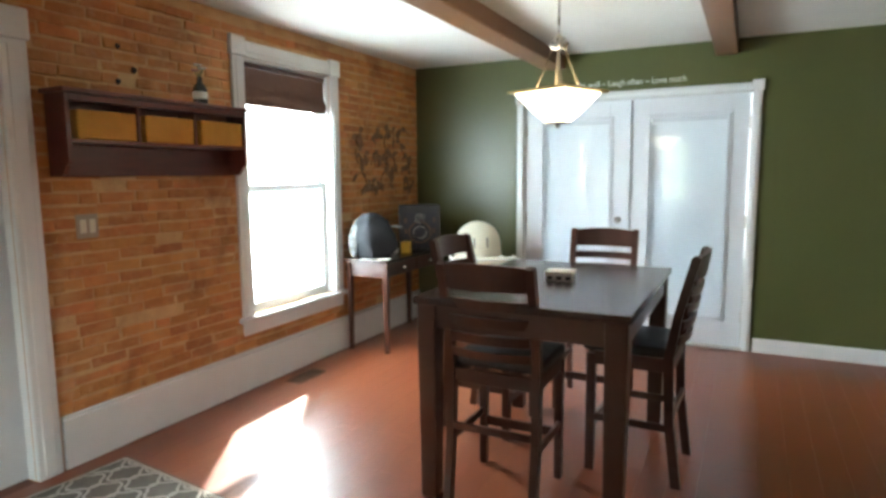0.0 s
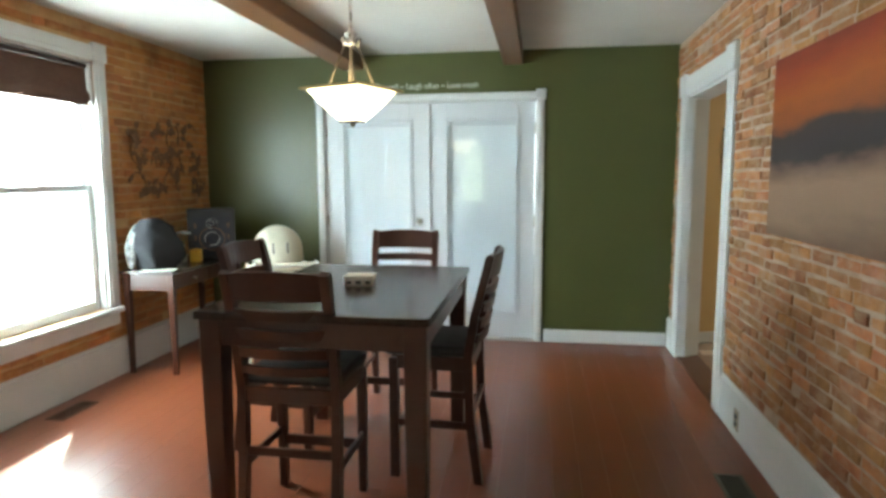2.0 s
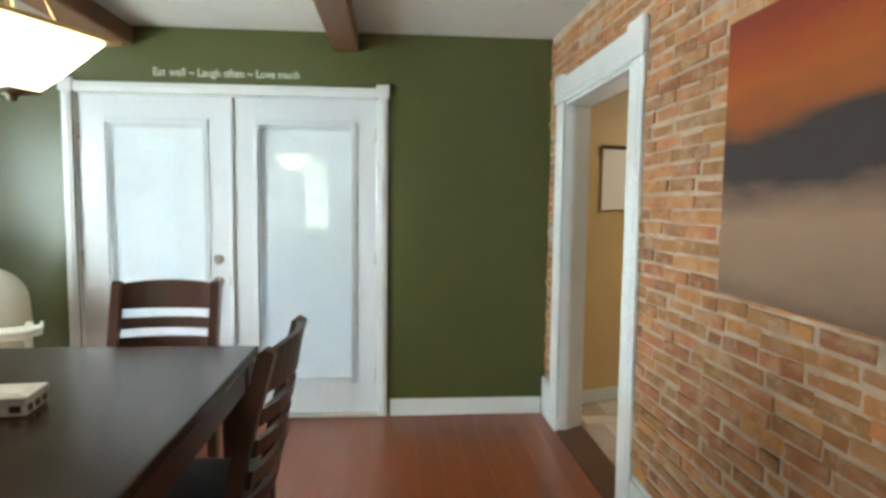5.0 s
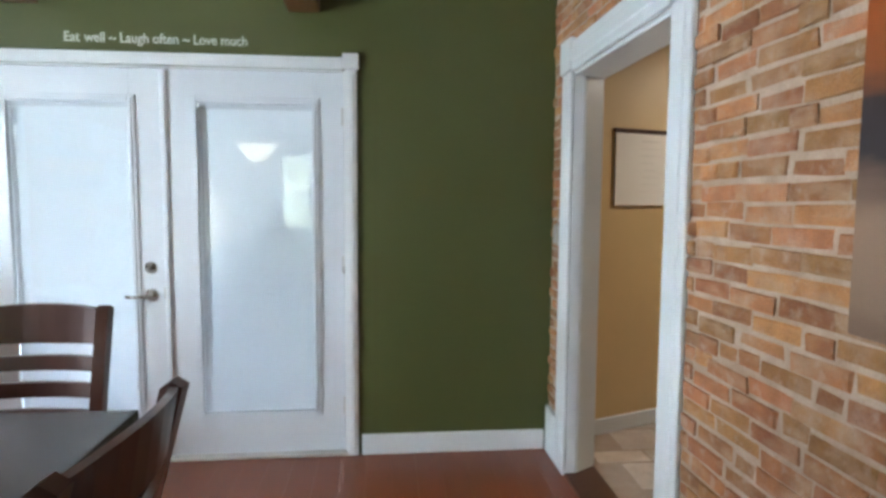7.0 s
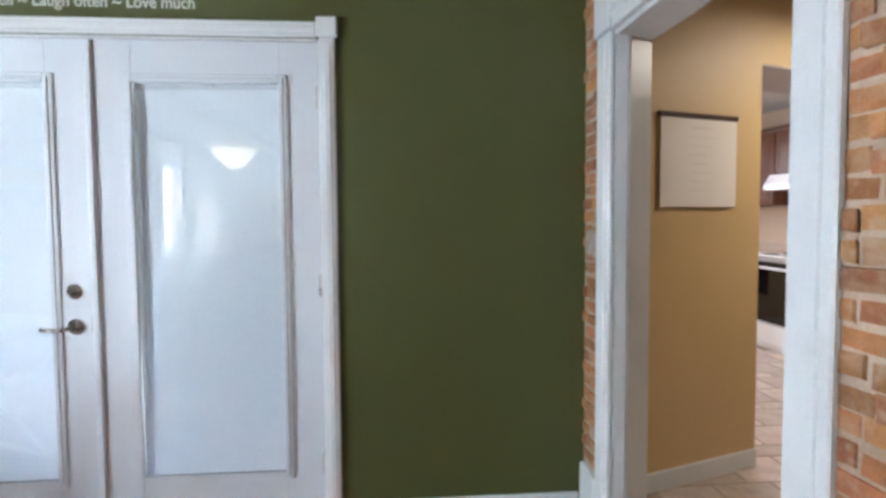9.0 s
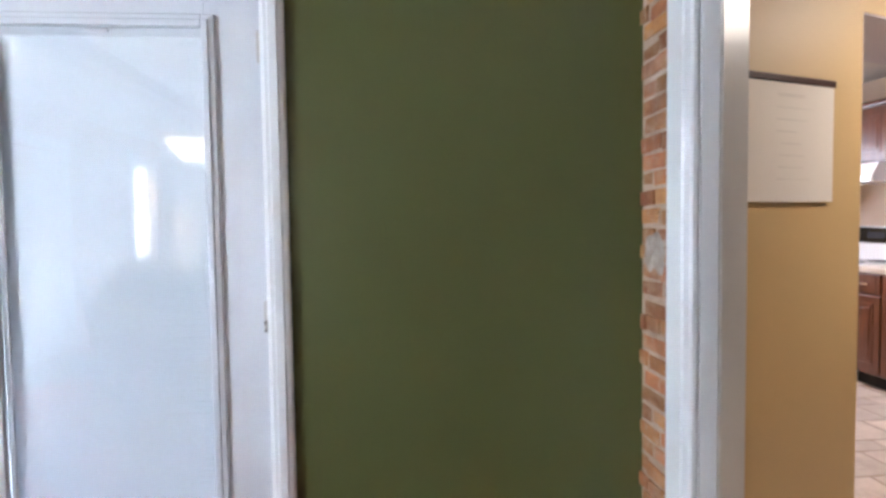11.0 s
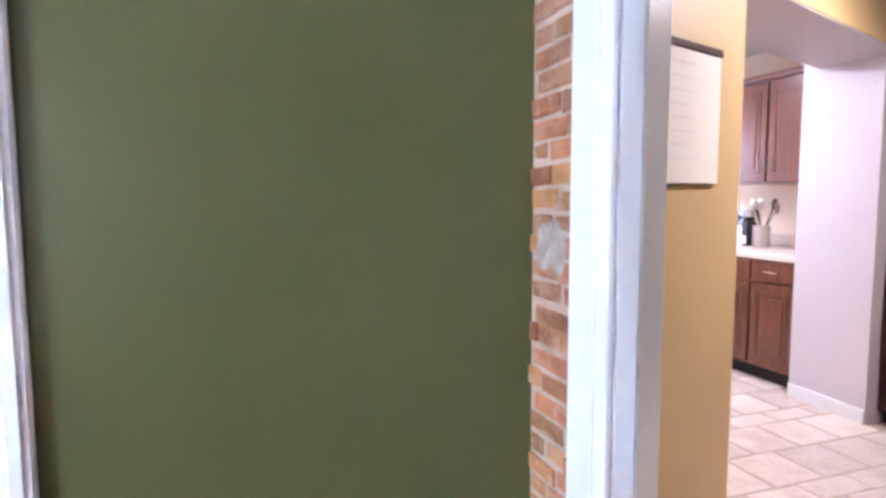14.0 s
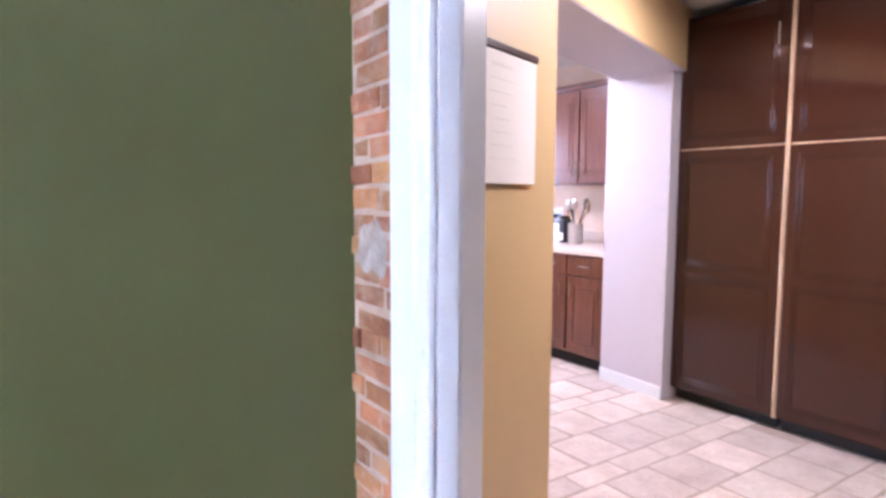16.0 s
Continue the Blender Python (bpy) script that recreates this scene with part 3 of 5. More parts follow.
def panel_door(name, m, width, height, label, hinge_left=True):
    d = thing(name, m, label, "door", kind="structure")
    part("slab", box((0, 0, 0.01), (width, 0.035, height), 0.003), white_door_m, d)
    for x0, x1 in ((0.11, width / 2 - 0.05), (width / 2 + 0.05, width - 0.11)):
        for z0, z1 in ((0.22, 0.85), (1.02, height - 0.14)):
            part("panel", box((x0, -0.006, z0), (x1, 0.002, z1), 0.005, None, 2), white_door_m, d)
    k = part("door_knob", lathe([(0.026, 0), (0.026, 0.006), (0.01, 0.01), (0.01, 0.03), (0.024, 0.04), (0.028, 0.052), (0.02, 0.064), (0.001, 0.067)]), nickel, d, smooth=True)
    k.matrix_local = pose(0.07, 0.0, 0.95, 90)
    return d


panel_door("door_1", Matrix.Translation((XL - 0.05, DY0 + 0.003, 0.0)) @ Matrix.Rotation(radians(90), 4, "Z"), DY1 - DY0 - 0.006, DZ - 0.01, "closed white painted panel door in the brick wall")
trim("door_frame_stop", (XL - 0.149, DY0 - 0.002, 0), (XL - 0.095, DY1 + 0.002, DZ), "white door backing", white_door_m)


def french_door(name, x0, x1, latch, hinge, label):
    d = thing(name, pose(x0, YG + 0.025, 0.02), label, "door", kind="structure")
    w, h = x1 - x0, FZ - 0.03
    gx0, gx1, gz0, gz1 = 0.16, w - 0.155, 0.225, 1.86
    bm = bmesh.new()
    for a, b in (((0, 0, 0), (gx0, 0.044, h)), ((gx1, 0, 0), (w, 0.044, h)), ((gx0, 0, 0), (gx1, 0.044, gz0)), ((gx0, 0, gz1), (gx1, 0.044, h))):
        add_box(bm, a, b, 0.0015)
    part("slab", bm, white_door_m, d)
    bm = bmesh.new()
    for k, (o, y0) in enumerate(((0.030, -0.010), (0.014, -0.016))):
        for a, b in (((gx0 - o, y0, gz0 - o), (gx0 + 0.006, 0.004, gz1 + o)), ((gx1 - 0.006, y0, gz0 - o), (gx1 + o, 0.004, gz1 + o)),
                     ((gx0 + 0.006, y0 + 0.0005, gz0 - o), (gx1 - 0.006, 0.004, gz0 + 0.006)), ((gx0 + 0.006, y0 + 0.0005, gz1 - 0.006), (gx1 - 0.006, 0.004, gz1 + o))):
            add_box(bm, a, b, 0.003)
    part("glazing_frame", bm, white_door_m, d)
    g = part("pane", box((gx0 + 0.001, 0.006, gz0 + 0.001), (gx1 - 0.001, 0.010, gz1 - 0.001)), clear_glass, d)
    g.visible_shadow = False
    part("blind_headrail", box((gx0 + 0.008, 0.014, gz1 - 0.03), (gx1 - 0.008, 0.034, gz1 - 0.004), 0.002), white_door_m, d)
    bm = bmesh.new()
    n = 92
    for i in range(n):
        z = gz0 + 0.009 + (gz1 - gz0 - 0.044) * i / (n - 1)
        add_box(bm, (gx0 + 0.0015, 0.0185, z - 0.0112), (gx1 - 0.0015, 0.0195, z + 0.0112), 0, Matrix.Rotation(radians(7), 3, "X"))
    part("blind_slats", bm, slat_m, d, kind="stuff")
    part("tilt_slider", box((w / 2 - 0.035, -0.004, gz1 - 0.022), (w / 2 + 0.035, 0.006, gz1 - 0.012), 0.002), white_door_m, d)
    part("slider_track", box((gx0 + 0.02, -0.003, gz0 + 0.25), (gx0 + 0.028, 0.005, gz1 - 0.05), 0.002), white_door_m, d)
    hx = -0.004 if hinge == "left" else w + 0.004
    for z in (0.25, 1.02, 1.80):
        bm = rod((hx, -0.006, z - 0.05), (hx, -0.006, z + 0.05), 0.007)
        add_box(bm, (hx - 0.014, -0.003, z - 0.045), (hx + 0.014, -0.0005, z + 0.045))
        part("hinge", bm, nickel, d, "nickel hinge")
    if latch:
        lx = w - 0.075
        k = part("deadbolt", lathe([(0.031, 0), (0.031, 0.006), (0.026, 0.012), (0.018, 0.014), (0.017, 0.02), (0.001, 0.021)]), nickel, d, "brushed nickel deadbolt", True)
        k.matrix_local = pose(lx, 0.0, 1.01, 90)
        part("thumb_turn", box((-0.004, -0.014, 0.02), (0.004, 0.014, 0.034), 0.003), nickel, k)
        k = part("lever_handle", lathe([(0.033, 0), (0.033, 0.006), (0.028, 0.012), (0.013, 0.016), (0.012, 0.045), (0.001, 0.05)]), nickel, d, "brushed nickel lever handle", True)
        k.matrix_local = pose(lx, 0.0, 0.865, 90)
        part("lever", tube([(0, 0, 0.042), (-0.03, -0.004, 0.048), (-0.075, -0.006, 0.05), (-0.115, -0.002, 0.048)], 0.0085), nickel, k, smooth=True)
        part("strike", box((w - 0.012, -0.003, 0.845), (w + 0.01, -0.0005, 0.905), 0.001), nickel, d)
    return d


french_door("door_2", FX0 + 0.012, -0.996, True, "left", "closed white french door with a blind inside its glass")
french_door("door_3", -0.984, FX1 - 0.012, False, "right", "closed white french door with glossy full-length glass")
trim("door_astragal", (-0.998, YG + 0.008, 0.02), (-0.968, YG + 0.024, FZ - 0.012), "white astragal between the french doors", white_door_m)
trim("door_frame", (FX0 - 0.002, YG + 0.002, 0), (FX0 + 0.010, YG + 0.139, FZ), "white french door frame")
trim("door_frame", (FX1 - 0.010, YG + 0.002, 0), (FX1 + 0.002, YG + 0.139, FZ), "white french door frame")
trim("door_frame", (FX0 + 0.011, YG + 0.002, FZ - 0.009), (FX1 - 0.011, YG + 0.139, FZ + 0.002), "white french door frame head")
trim("door_sill", (FX0 - 0.01, YG - 0.025, 0.0), (FX1 + 0.01, YG + 0.139, 0.018), "pale metal french door sill", surface("sill_metal", (0.62, 0.60, 0.56), None, 0.4, metal=0.4))


# ---- dining room things ----
def dining_chair(m, label):
    c = thing("dining_chair", m, label, "chair", "counter chairs round the table")
    w = 0.195
    for s in (-1, 1):
        # back leg: splayed foot, upright, raked top with a rounded end
        pts = [(-0.235, 0.0), (-0.195, 0.30), (-0.185, 0.60), (-0.215, 0.80), (-0.285, 1.065), (-0.263, 1.078), (-0.245, 1.065), (-0.178, 0.80), (-0.143, 0.60), (-0.155, 0.30), (-0.195, 0.0)]
        bm = prism(pts, 0.036, "x")
        bmesh.ops.translate(bm, verts=bm.verts, vec=(s * w, 0, 0))
        part("back_leg", bm, dark_wood, c)
        bm = bmesh.new()
        vs = add_box(bm, (s * (w - 0.005) - 0.021, 0.165, 0), (s * (w - 0.005) + 0.021, 0.207, 0.585), 0.003)
        for v in vs:
            if v.co.z < 0.1:
                v.co.x = s * (w - 0.005) + (v.co.x - s * (w - 0.005)) * 0.75
        part("front_leg", bm, dark_wood, c)
        part("side_rail", box((s * w - 0.011, -0.16, 0.535), (s * w + 0.011, 0.17, 0.60), 0.003), dark_wood, c)
        part("stretcher", box((s * w - 0.009, -0.18, 0.255), (s * w + 0.009, 0.17, 0.29), 0.003), dark_wood, c)
    part("front_rail", box((-w + 0.014, 0.177, 0.535), (w - 0.014, 0.20, 0.60), 0.003), dark_wood, c)
    part("back_rail", box((-w + 0.018, -0.182, 0.535), (w - 0.018, -0.16, 0.60), 0.003), dark_wood, c)
    part("foot_rail", box((-w + 0.014, 0.176, 0.20), (w - 0.014, 0.198, 0.245), 0.003), dark_wood, c)
    part("stretcher", box((-w + 0.018, -0.195, 0.32), (w - 0.018, -0.177, 0.355), 0.003), dark_wood, c)
    bm = box((-w - 0.012, -0.155, 0.600), (w + 0.012, 0.225, 0.648), 0.018, None, 3)
    part("seat", bm, seat_m, c, "padded black vinyl seat", True)
    # crest rail and slats, curved back between the uprights
    for z0, z1 in ((0.965, 1.068), (0.886, 0.928), (0.809, 0.851), (0.732, 0.774), (0.663, 0.700)):
        bm = bmesh.new()
        n, rows = 8, []
        for i in range(n + 1):
            u = -1 + 2 * i / n
            bow = -0.030 * (1 - u * u)
            x = u * (w - 0.017)
            ring = []
            for z, y in ((z0, 0), (z1, 0), (z1, 0.017), (z0, 0.017)):
                rake = -0.195 - max(0, z - 0.62) * 0.185
                ring.append(bm.verts.new((x, rake + bow + y, z + (0.012 * (1 - u * u) if z == z1 and z1 > 1.0 else 0))))
            rows.append(ring)
        for a, b in zip(rows, rows[1:]):
            for k in range(4):
                bm.faces.new((a[k], a[(k + 1) % 4], b[(k + 1) % 4], b[k]))
        bm.faces.new(rows[0])
        bm.faces.new(list(reversed(rows[-1])))
        part("crest_rail" if z1 > 1.0 else "slat", bm, dark_wood, c)
    return c


chair = dining_chair(pose(-1.005, 1.950, 0, 0, 0, 0), "espresso ladder-back counter chair pushed in at the table end")
c2 = copy_thing(chair, pose(-0.510, 2.475, 0, 0, 0, 88))
c3 = copy_thing(chair, pose(-0.885, 3.165, 0, 0, 0, 181))
c4 = copy_thing(chair, pose(-1.355, 2.62, 0, 0, 0, -94))
tagged(c2, "espresso ladder-back counter chair tucked in on the open side")
tagged(c3, "espresso ladder-back counter chair facing away from the french doors")
tagged(c4, "espresso ladder-back counter chair on the window side, turned slightly")


def dining_table():
    x0, x1, y0, y1, h = -1.345, -0.425, 1.690, 2.975, 0.915
    t = thing("dining_table", pose((x0 + x1) / 2, (y0 + y1) / 2, 0), "espresso counter-height wooden dining table", "table")
    a, b = (x1 - x0) / 2, (y1 - y0) / 2
    part("tabletop", box((-a, -b, h - 0.032), (a, b, h), 0.006, None, 2), top_wood, t)
    i = 0.035
    for s in (-1, 1):
        part("apron", box((-a + 0.10, s * (b - i) - 0.011, h - 0.135), (a - 0.10, s * (b - i) + 0.011, h - 0.033), 0.002), dark_wood, t)
        part("apron", box((s * (a - i) - 0.011, -b + 0.10, h - 0.135), (s * (a - i) + 0.011, b - 0.10, h - 0.033), 0.002), dark_wood, t)
        for r in (-1, 1):
            bm = bmesh.new()
            cx, cy = s * (a - 0.058), r * (b - 0.058)
            vs = add_box(bm, (cx - 0.045, cy - 0.045, 0), (cx + 0.045, cy + 0.045, h - 0.033), 0.004)
            for v in vs:
                if v.co.z < 0.1:
                    v.co.x, v.co.y = cx + (v.co.x - cx) * 0.8, cy + (v.co.y - cy) * 0.8
            part("leg", bm, dark_wood, t)


dining_table()


def napkin_box():
    t = thing("coaster_box", pose(-0.875, 2.345, 0.915, 0, 0, 6), "small square cream box with dark pattern on the table", "box")
    part("body", box((-0.068, -0.055, 0.0), (0.068, 0.055, 0.034), 0.004), petal_m, t)
    part("lid", box((-0.071, -0.058, 0.0345), (0.071, 0.058, 0.048), 0.004), petal_m, t)
    part("lid_inlay", box((-0.052, -0.040, 0.0482), (0.052, 0.040, 0.0505), 0.001), ink_m, t)
    for u in (-0.045, 0, 0.045):
        part("dark_band", box((u - 0.012, -0.0575, 0.010), (u + 0.012, -0.0553, 0.026)), black_plastic, t)
        part("dark_band", box((0.0683, u * 0.8 - 0.010, 0.010), (0.0702, u * 0.8 + 0.010, 0.026)), black_plastic, t)


napkin_box()


def pendant():
    cx, cy = -0.972, 2.59
    t = thing("pendant_lamp", pose(cx, cy, ZC - 0.002, 0, 0, 69), "lit square frosted glass pendant lamp with brass rim and rods", "lamp")
    drop = -(ZC - 0.002)
    part("canopy", lathe([(0.065, 0), (0.065, -0.012), (0.045, -0.028), (0.012, -0.034)][::-1]), nickel, t, smooth=True)
    part("stem", rod((0, 0, -0.034), (0, 0, 2.13 + drop), 0.0065), nickel, t)
    part("hub", lathe([(0.010, 2.062), (0.034, 2.072), (0.028, 2.088), (0.014, 2.098), (0.026, 2.110), (0.034, 2.122), (0.016, 2.132), (0.008, 2.142)], 16, (0, 0, drop)), nickel, t, smooth=True)
    # four small cups that hold the rods below the hub
    for i in range(4):
        a = radians(45 + 90 * i)
        q = Vector((math.cos(a), math.sin(a), 0))
        part("rod_cup", rod(tuple(q * 0.030 + Vector((0, 0, 2.066 + drop))), tuple(q * 0.040 + Vector((0, 0, 2.102 + drop))), 0.007, 0.013, 10), nickel, t, smooth=True)
    rim, half, bowl = 1.848 + drop, 0.184, 0.156
    for i in range(4):
        a = radians(45 + 90 * i)
        q = Vector((math.cos(a), math.sin(a), 0))
        part("rod", rod(tuple(q * 0.028 + Vector((0, 0, 2.075 + drop))), tuple(q * 0.125 + Vector((0, 0, rim - 0.004))), 0.0042, None, 8), rod_bronze, t, smooth=True)
        part("inner_bar", box((-0.006, -0.006, 0), (0.006, 0.006, 0.012)), brass, t).matrix_local = Matrix.Translation(q * 0.125 + Vector((0, 0, rim - 0.008)))
    for k in range(4):
        b2 = prism([(-half, -half), (half, -half), (half - 0.040, -half + 0.040), (-half + 0.040, -half + 0.040)], 0.012, "z")
        b2.transform(Matrix.Rotation(radians(90 * k), 4, "Z") @ Matrix.Translation((0, 0, rim + 0.004)))
        part("rim_rail", b2, brass, t, "brass square rim")
    # bowl: a square funnel with straight sides, a flat foot and thickness
    bm = bmesh.new()
    prof = [(bowl, -0.004), (bowl * 0.86, -0.034), (bowl * 0.70, -0.070), (bowl * 0.50, -0.110), (bowl * 0.30, -0.146)]
    def ring(s, z):
        return [bm.verts.new((s * x, s * y, rim + z)) for x, y in ((-1, -1), (1, -1), (1, 1), (-1, 1))]
    outer = [ring(s, z) for s, z in prof]
    inner = [ring(max(0.01, s - 0.008), z + 0.006) for s, z in prof]
    for rings in (outer, inner):
        for a, b in zip(rings, rings[1:]):
            for k in range(4):
                bm.faces.new((a[k], a[(k + 1) % 4], b[(k + 1) % 4], b[k]))
    for k in range(4):
        bm.faces.new((outer[0][k], outer[0][(k + 1) % 4], inner[0][(k + 1) % 4], inner[0][k]))
    bm.faces.new(outer[-1])
    bm.faces.new(inner[-1])
    part("bowl", bm, frosted, t, "glowing frosted glass bowl")
    part("base_plate", box((-0.050, -0.050, rim - 0.156), (0.050, 0.050, rim - 0.147), 0.003), rod_bronze, t)
    part("finial", lathe([(0.022, 0), (0.018, -0.006), (0.010, -0.010), (0.013, -0.017), (0.001, -0.024)][::-1], 16, (0, 0, rim - 0.1565)), rod_bronze, t, smooth=True)
    part("bulb", lathe([(0.001, -0.05), (0.028, -0.035), (0.03, -0.01), (0.016, 0.03), (0.014, 0.05)], 12, (0, 0, rim - 0.06)), bulb_glow, t, smooth=True)
    part("socket_stem", rod((0, 0, rim - 0.008), (0, 0, 2.062 + drop), 0.007), rod_bronze, t)


pendant()
lamp("pendant_bulb", "POINT", pose(-0.972, 2.59, 1.800), 2.2, (1.0, 0.78, 0.50), radius=0.03)
lamp("hall_light", "AREA", look((2.85, 4.75, 2.36), (2.85, 4.75, 0)), 6.2, (1.0, 0.84, 0.66), size=0.28)


glow_dome = surface("lit_frosted_dome", (0.85, 0.82, 0.75), None, 0.4, emit=(1.0, 0.88, 0.72), emit_power=1.6)


def hall_fixture(x, y):
    t = thing("ceiling_light", pose(x, y, ZC), "round frosted ceiling light, lit", "lamp")
    part("base", lathe([(0.17, -0.002), (0.17, -0.02), (0.15, -0.03)][::-1]), nickel, t, smooth=True)
    part("dome", lathe([(0.02, -0.088), (0.07, -0.082), (0.115, -0.066), (0.142, -0.042), (0.148, -0.031)]), glow_dome, t, "glowing frosted dome", True)


hall_fixture(2.85, 4.75)
# unseen second fixture, added to go with the kitchen's overhead fill
hall_fixture(3.0, 7.2)


def wall_shelf():
    y0, y1, z0, zm, z1, d = 1.200, 2.32, 1.440, 1.615, 1.825, 0.155
    t = thing("wall_shelf", pose(XL + 0.012, (y0 + y1) / 2, 0), "dark red mahogany wall shelf with three cubbies", "shelf")
    h = (y1 - y0) / 2
    part("back_panel", box((0.0, -h + 0.02, z0), (0.016, h - 0.02, z1), 0.002), mahogany, t)
    part("top_board", box((-0.006, -h - 0.02, z1), (d + 0.02, h + 0.02, z1 + 0.022), 0.005, None, 2), mahogany, t)
    part("lower_board", box((0.017, -h + 0.02, zm - 0.018), (d, h - 0.02, zm), 0.002), mahogany, t)
    part("front_lip", box((d - 0.018, -h + 0.02, z1 - 0.035), (d - 0.002, h - 0.02, z1 - 0.001), 0.002), mahogany, t)
    for s in (-1, 1):
        prof = [(0, z0 + 0.002), (0.085, z0 + 0.002), (0.105, z0 + 0.012), (0.118, z0 + 0.032), (0.130, z0 + 0.050), (0.148, z0 + 0.060), (d, z0 + 0.075), (d, z1 - 0.001), (0, z1 - 0.001)]
        bm = prism(prof, 0.02, "y")
        bmesh.ops.translate(bm, verts=bm.verts, vec=(0.0005, s * (h - 0.009), 0))
        part("end_bracket", bm, mahogany, t)
    third = (2 * h - 0.04) / 3
    for k in (1, 2):
        y = -h + 0.02 + third * k
        part("divider", box((0.017, y - 0.009, zm + 0.001), (d - 0.003, y + 0.009, z1 - 0.036), 0.002), mahogany, t)
    for k in range(3):
        ya = y0 + 0.02 + third * k + 0.03
        b = thing("storage_bin", pose(XL + 0.012 + 0.105, ya + (third - 0.06) / 2, zm + 0.001), "mustard yellow fabric storage bin in a shelf cubby", "storage bin", "shelf bins")
        w = (third - 0.06) / 2
        part("bin_front", box((0.055, -w, 0), (0.062, w, 0.135), 0.003), mustard, b)
        part("bin_back", box((-0.075, -w, 0), (-0.069, w, 0.135), 0.003), mustard, b)
        part("bin_bottom", box((-0.068, -w + 0.007, 0.0), (0.054, w - 0.007, 0.006)), mustard, b)
        for s in (-1, 1):
            part("bin_side", box((-0.068, s * (w - 0.003) - 0.003, 0), (0.054, s * (w - 0.003) + 0.003, 0.133), 0.002), mustard, b)
        part("bin_hem", box((0.0625, -w + 0.004, 0.112), (0.065, w - 0.004, 0.133), 0.001), mustard, b)


wall_shelf()


def flower_bottle():
    t = thing("vase", pose(XL + 0.11, 2.03, 1.847), "dark glass bottle vase with pink and white blooms on the shelf", "vase")
    part("bottle", lathe([(0.036, 0), (0.04, 0.01), (0.04, 0.085), (0.03, 0.11), (0.016, 0.125), (0.016, 0.15), (0.02, 0.155)], 18), black_gloss, t, smooth=True)
    part("label_band", lathe([(0.0405, 0.03), (0.0412, 0.031), (0.0412, 0.07), (0.0405, 0.071)], 18), petal_m, t)
    rng = random.Random(3)
    for i in range(5):
        a, r = rng.uniform(0, 6.28), rng.uniform(0.008, 0.03)
        z = 0.19 + 0.05 * rng.random()
        st = part("stem", rod((0, 0, 0.14), (r * math.cos(a), r * math.sin(a), z), 0.0025), leaf_m, t)
        bm = bmesh.new()
        for j in range(7):
            b2 = 6.28 * j / 7
            vs = bmesh.ops.create_icosphere(bm, subdivisions=1, radius=0.010)["verts"]
            for v in vs:
                v.co = Matrix.Rotation(b2, 3, "Z") @ Vector((v.co.x * 1.4 + 0.011, v.co.y * 0.8, v.co.z * 0.45 + 0.004 * math.sin(j * 3)))
                v.co += Vector((r * math.cos(a), r * math.sin(a), z))
        part("bloom", bm, pinkish if i % 2 else petal_m, st, smooth=True)


flower_bottle()


def switch_plate():
    t = thing("light_switch", pose(XL + 0.010, 1.36, 1.195), "aged double light switch plate on the brick", "switch")
    part("plate", box((0, -0.058, -0.06), (0.006, 0.058, 0.06), 0.003), plate_m, t)
    for y in (-0.024, 0.024):
        part("rocker", box((0.0062, y - 0.016, -0.034), (0.011, y + 0.016, 0.034), 0.002), cream_plastic, t)


switch_plate()


def outlet(m, label):
    t = thing("wall_outlet", m, label, "outlet")
    part("plate", box((-0.036, -0.006, -0.058), (0.036, 0, 0.058), 0.003), plate_m, t)
    for z in (-0.02, 0.02):
        s = part("socket", box((-0.017, -0.009, z - 0.014), (0.017, -0.0061, z + 0.014), 0.003), black_plastic, t)
        for x in (-0.006, 0.006):
            part("slot", box((x - 0.0015, -0.0098, z - 0.006), (x + 0.0015, -0.0091, z + 0.004)), shade_black, s)


outlet(Matrix.Translation((XR - 0.0225, 2.94, 0.115)) @ Matrix.Rotation(radians(-90), 4, "Z"), "dark double outlet in the white baseboard")


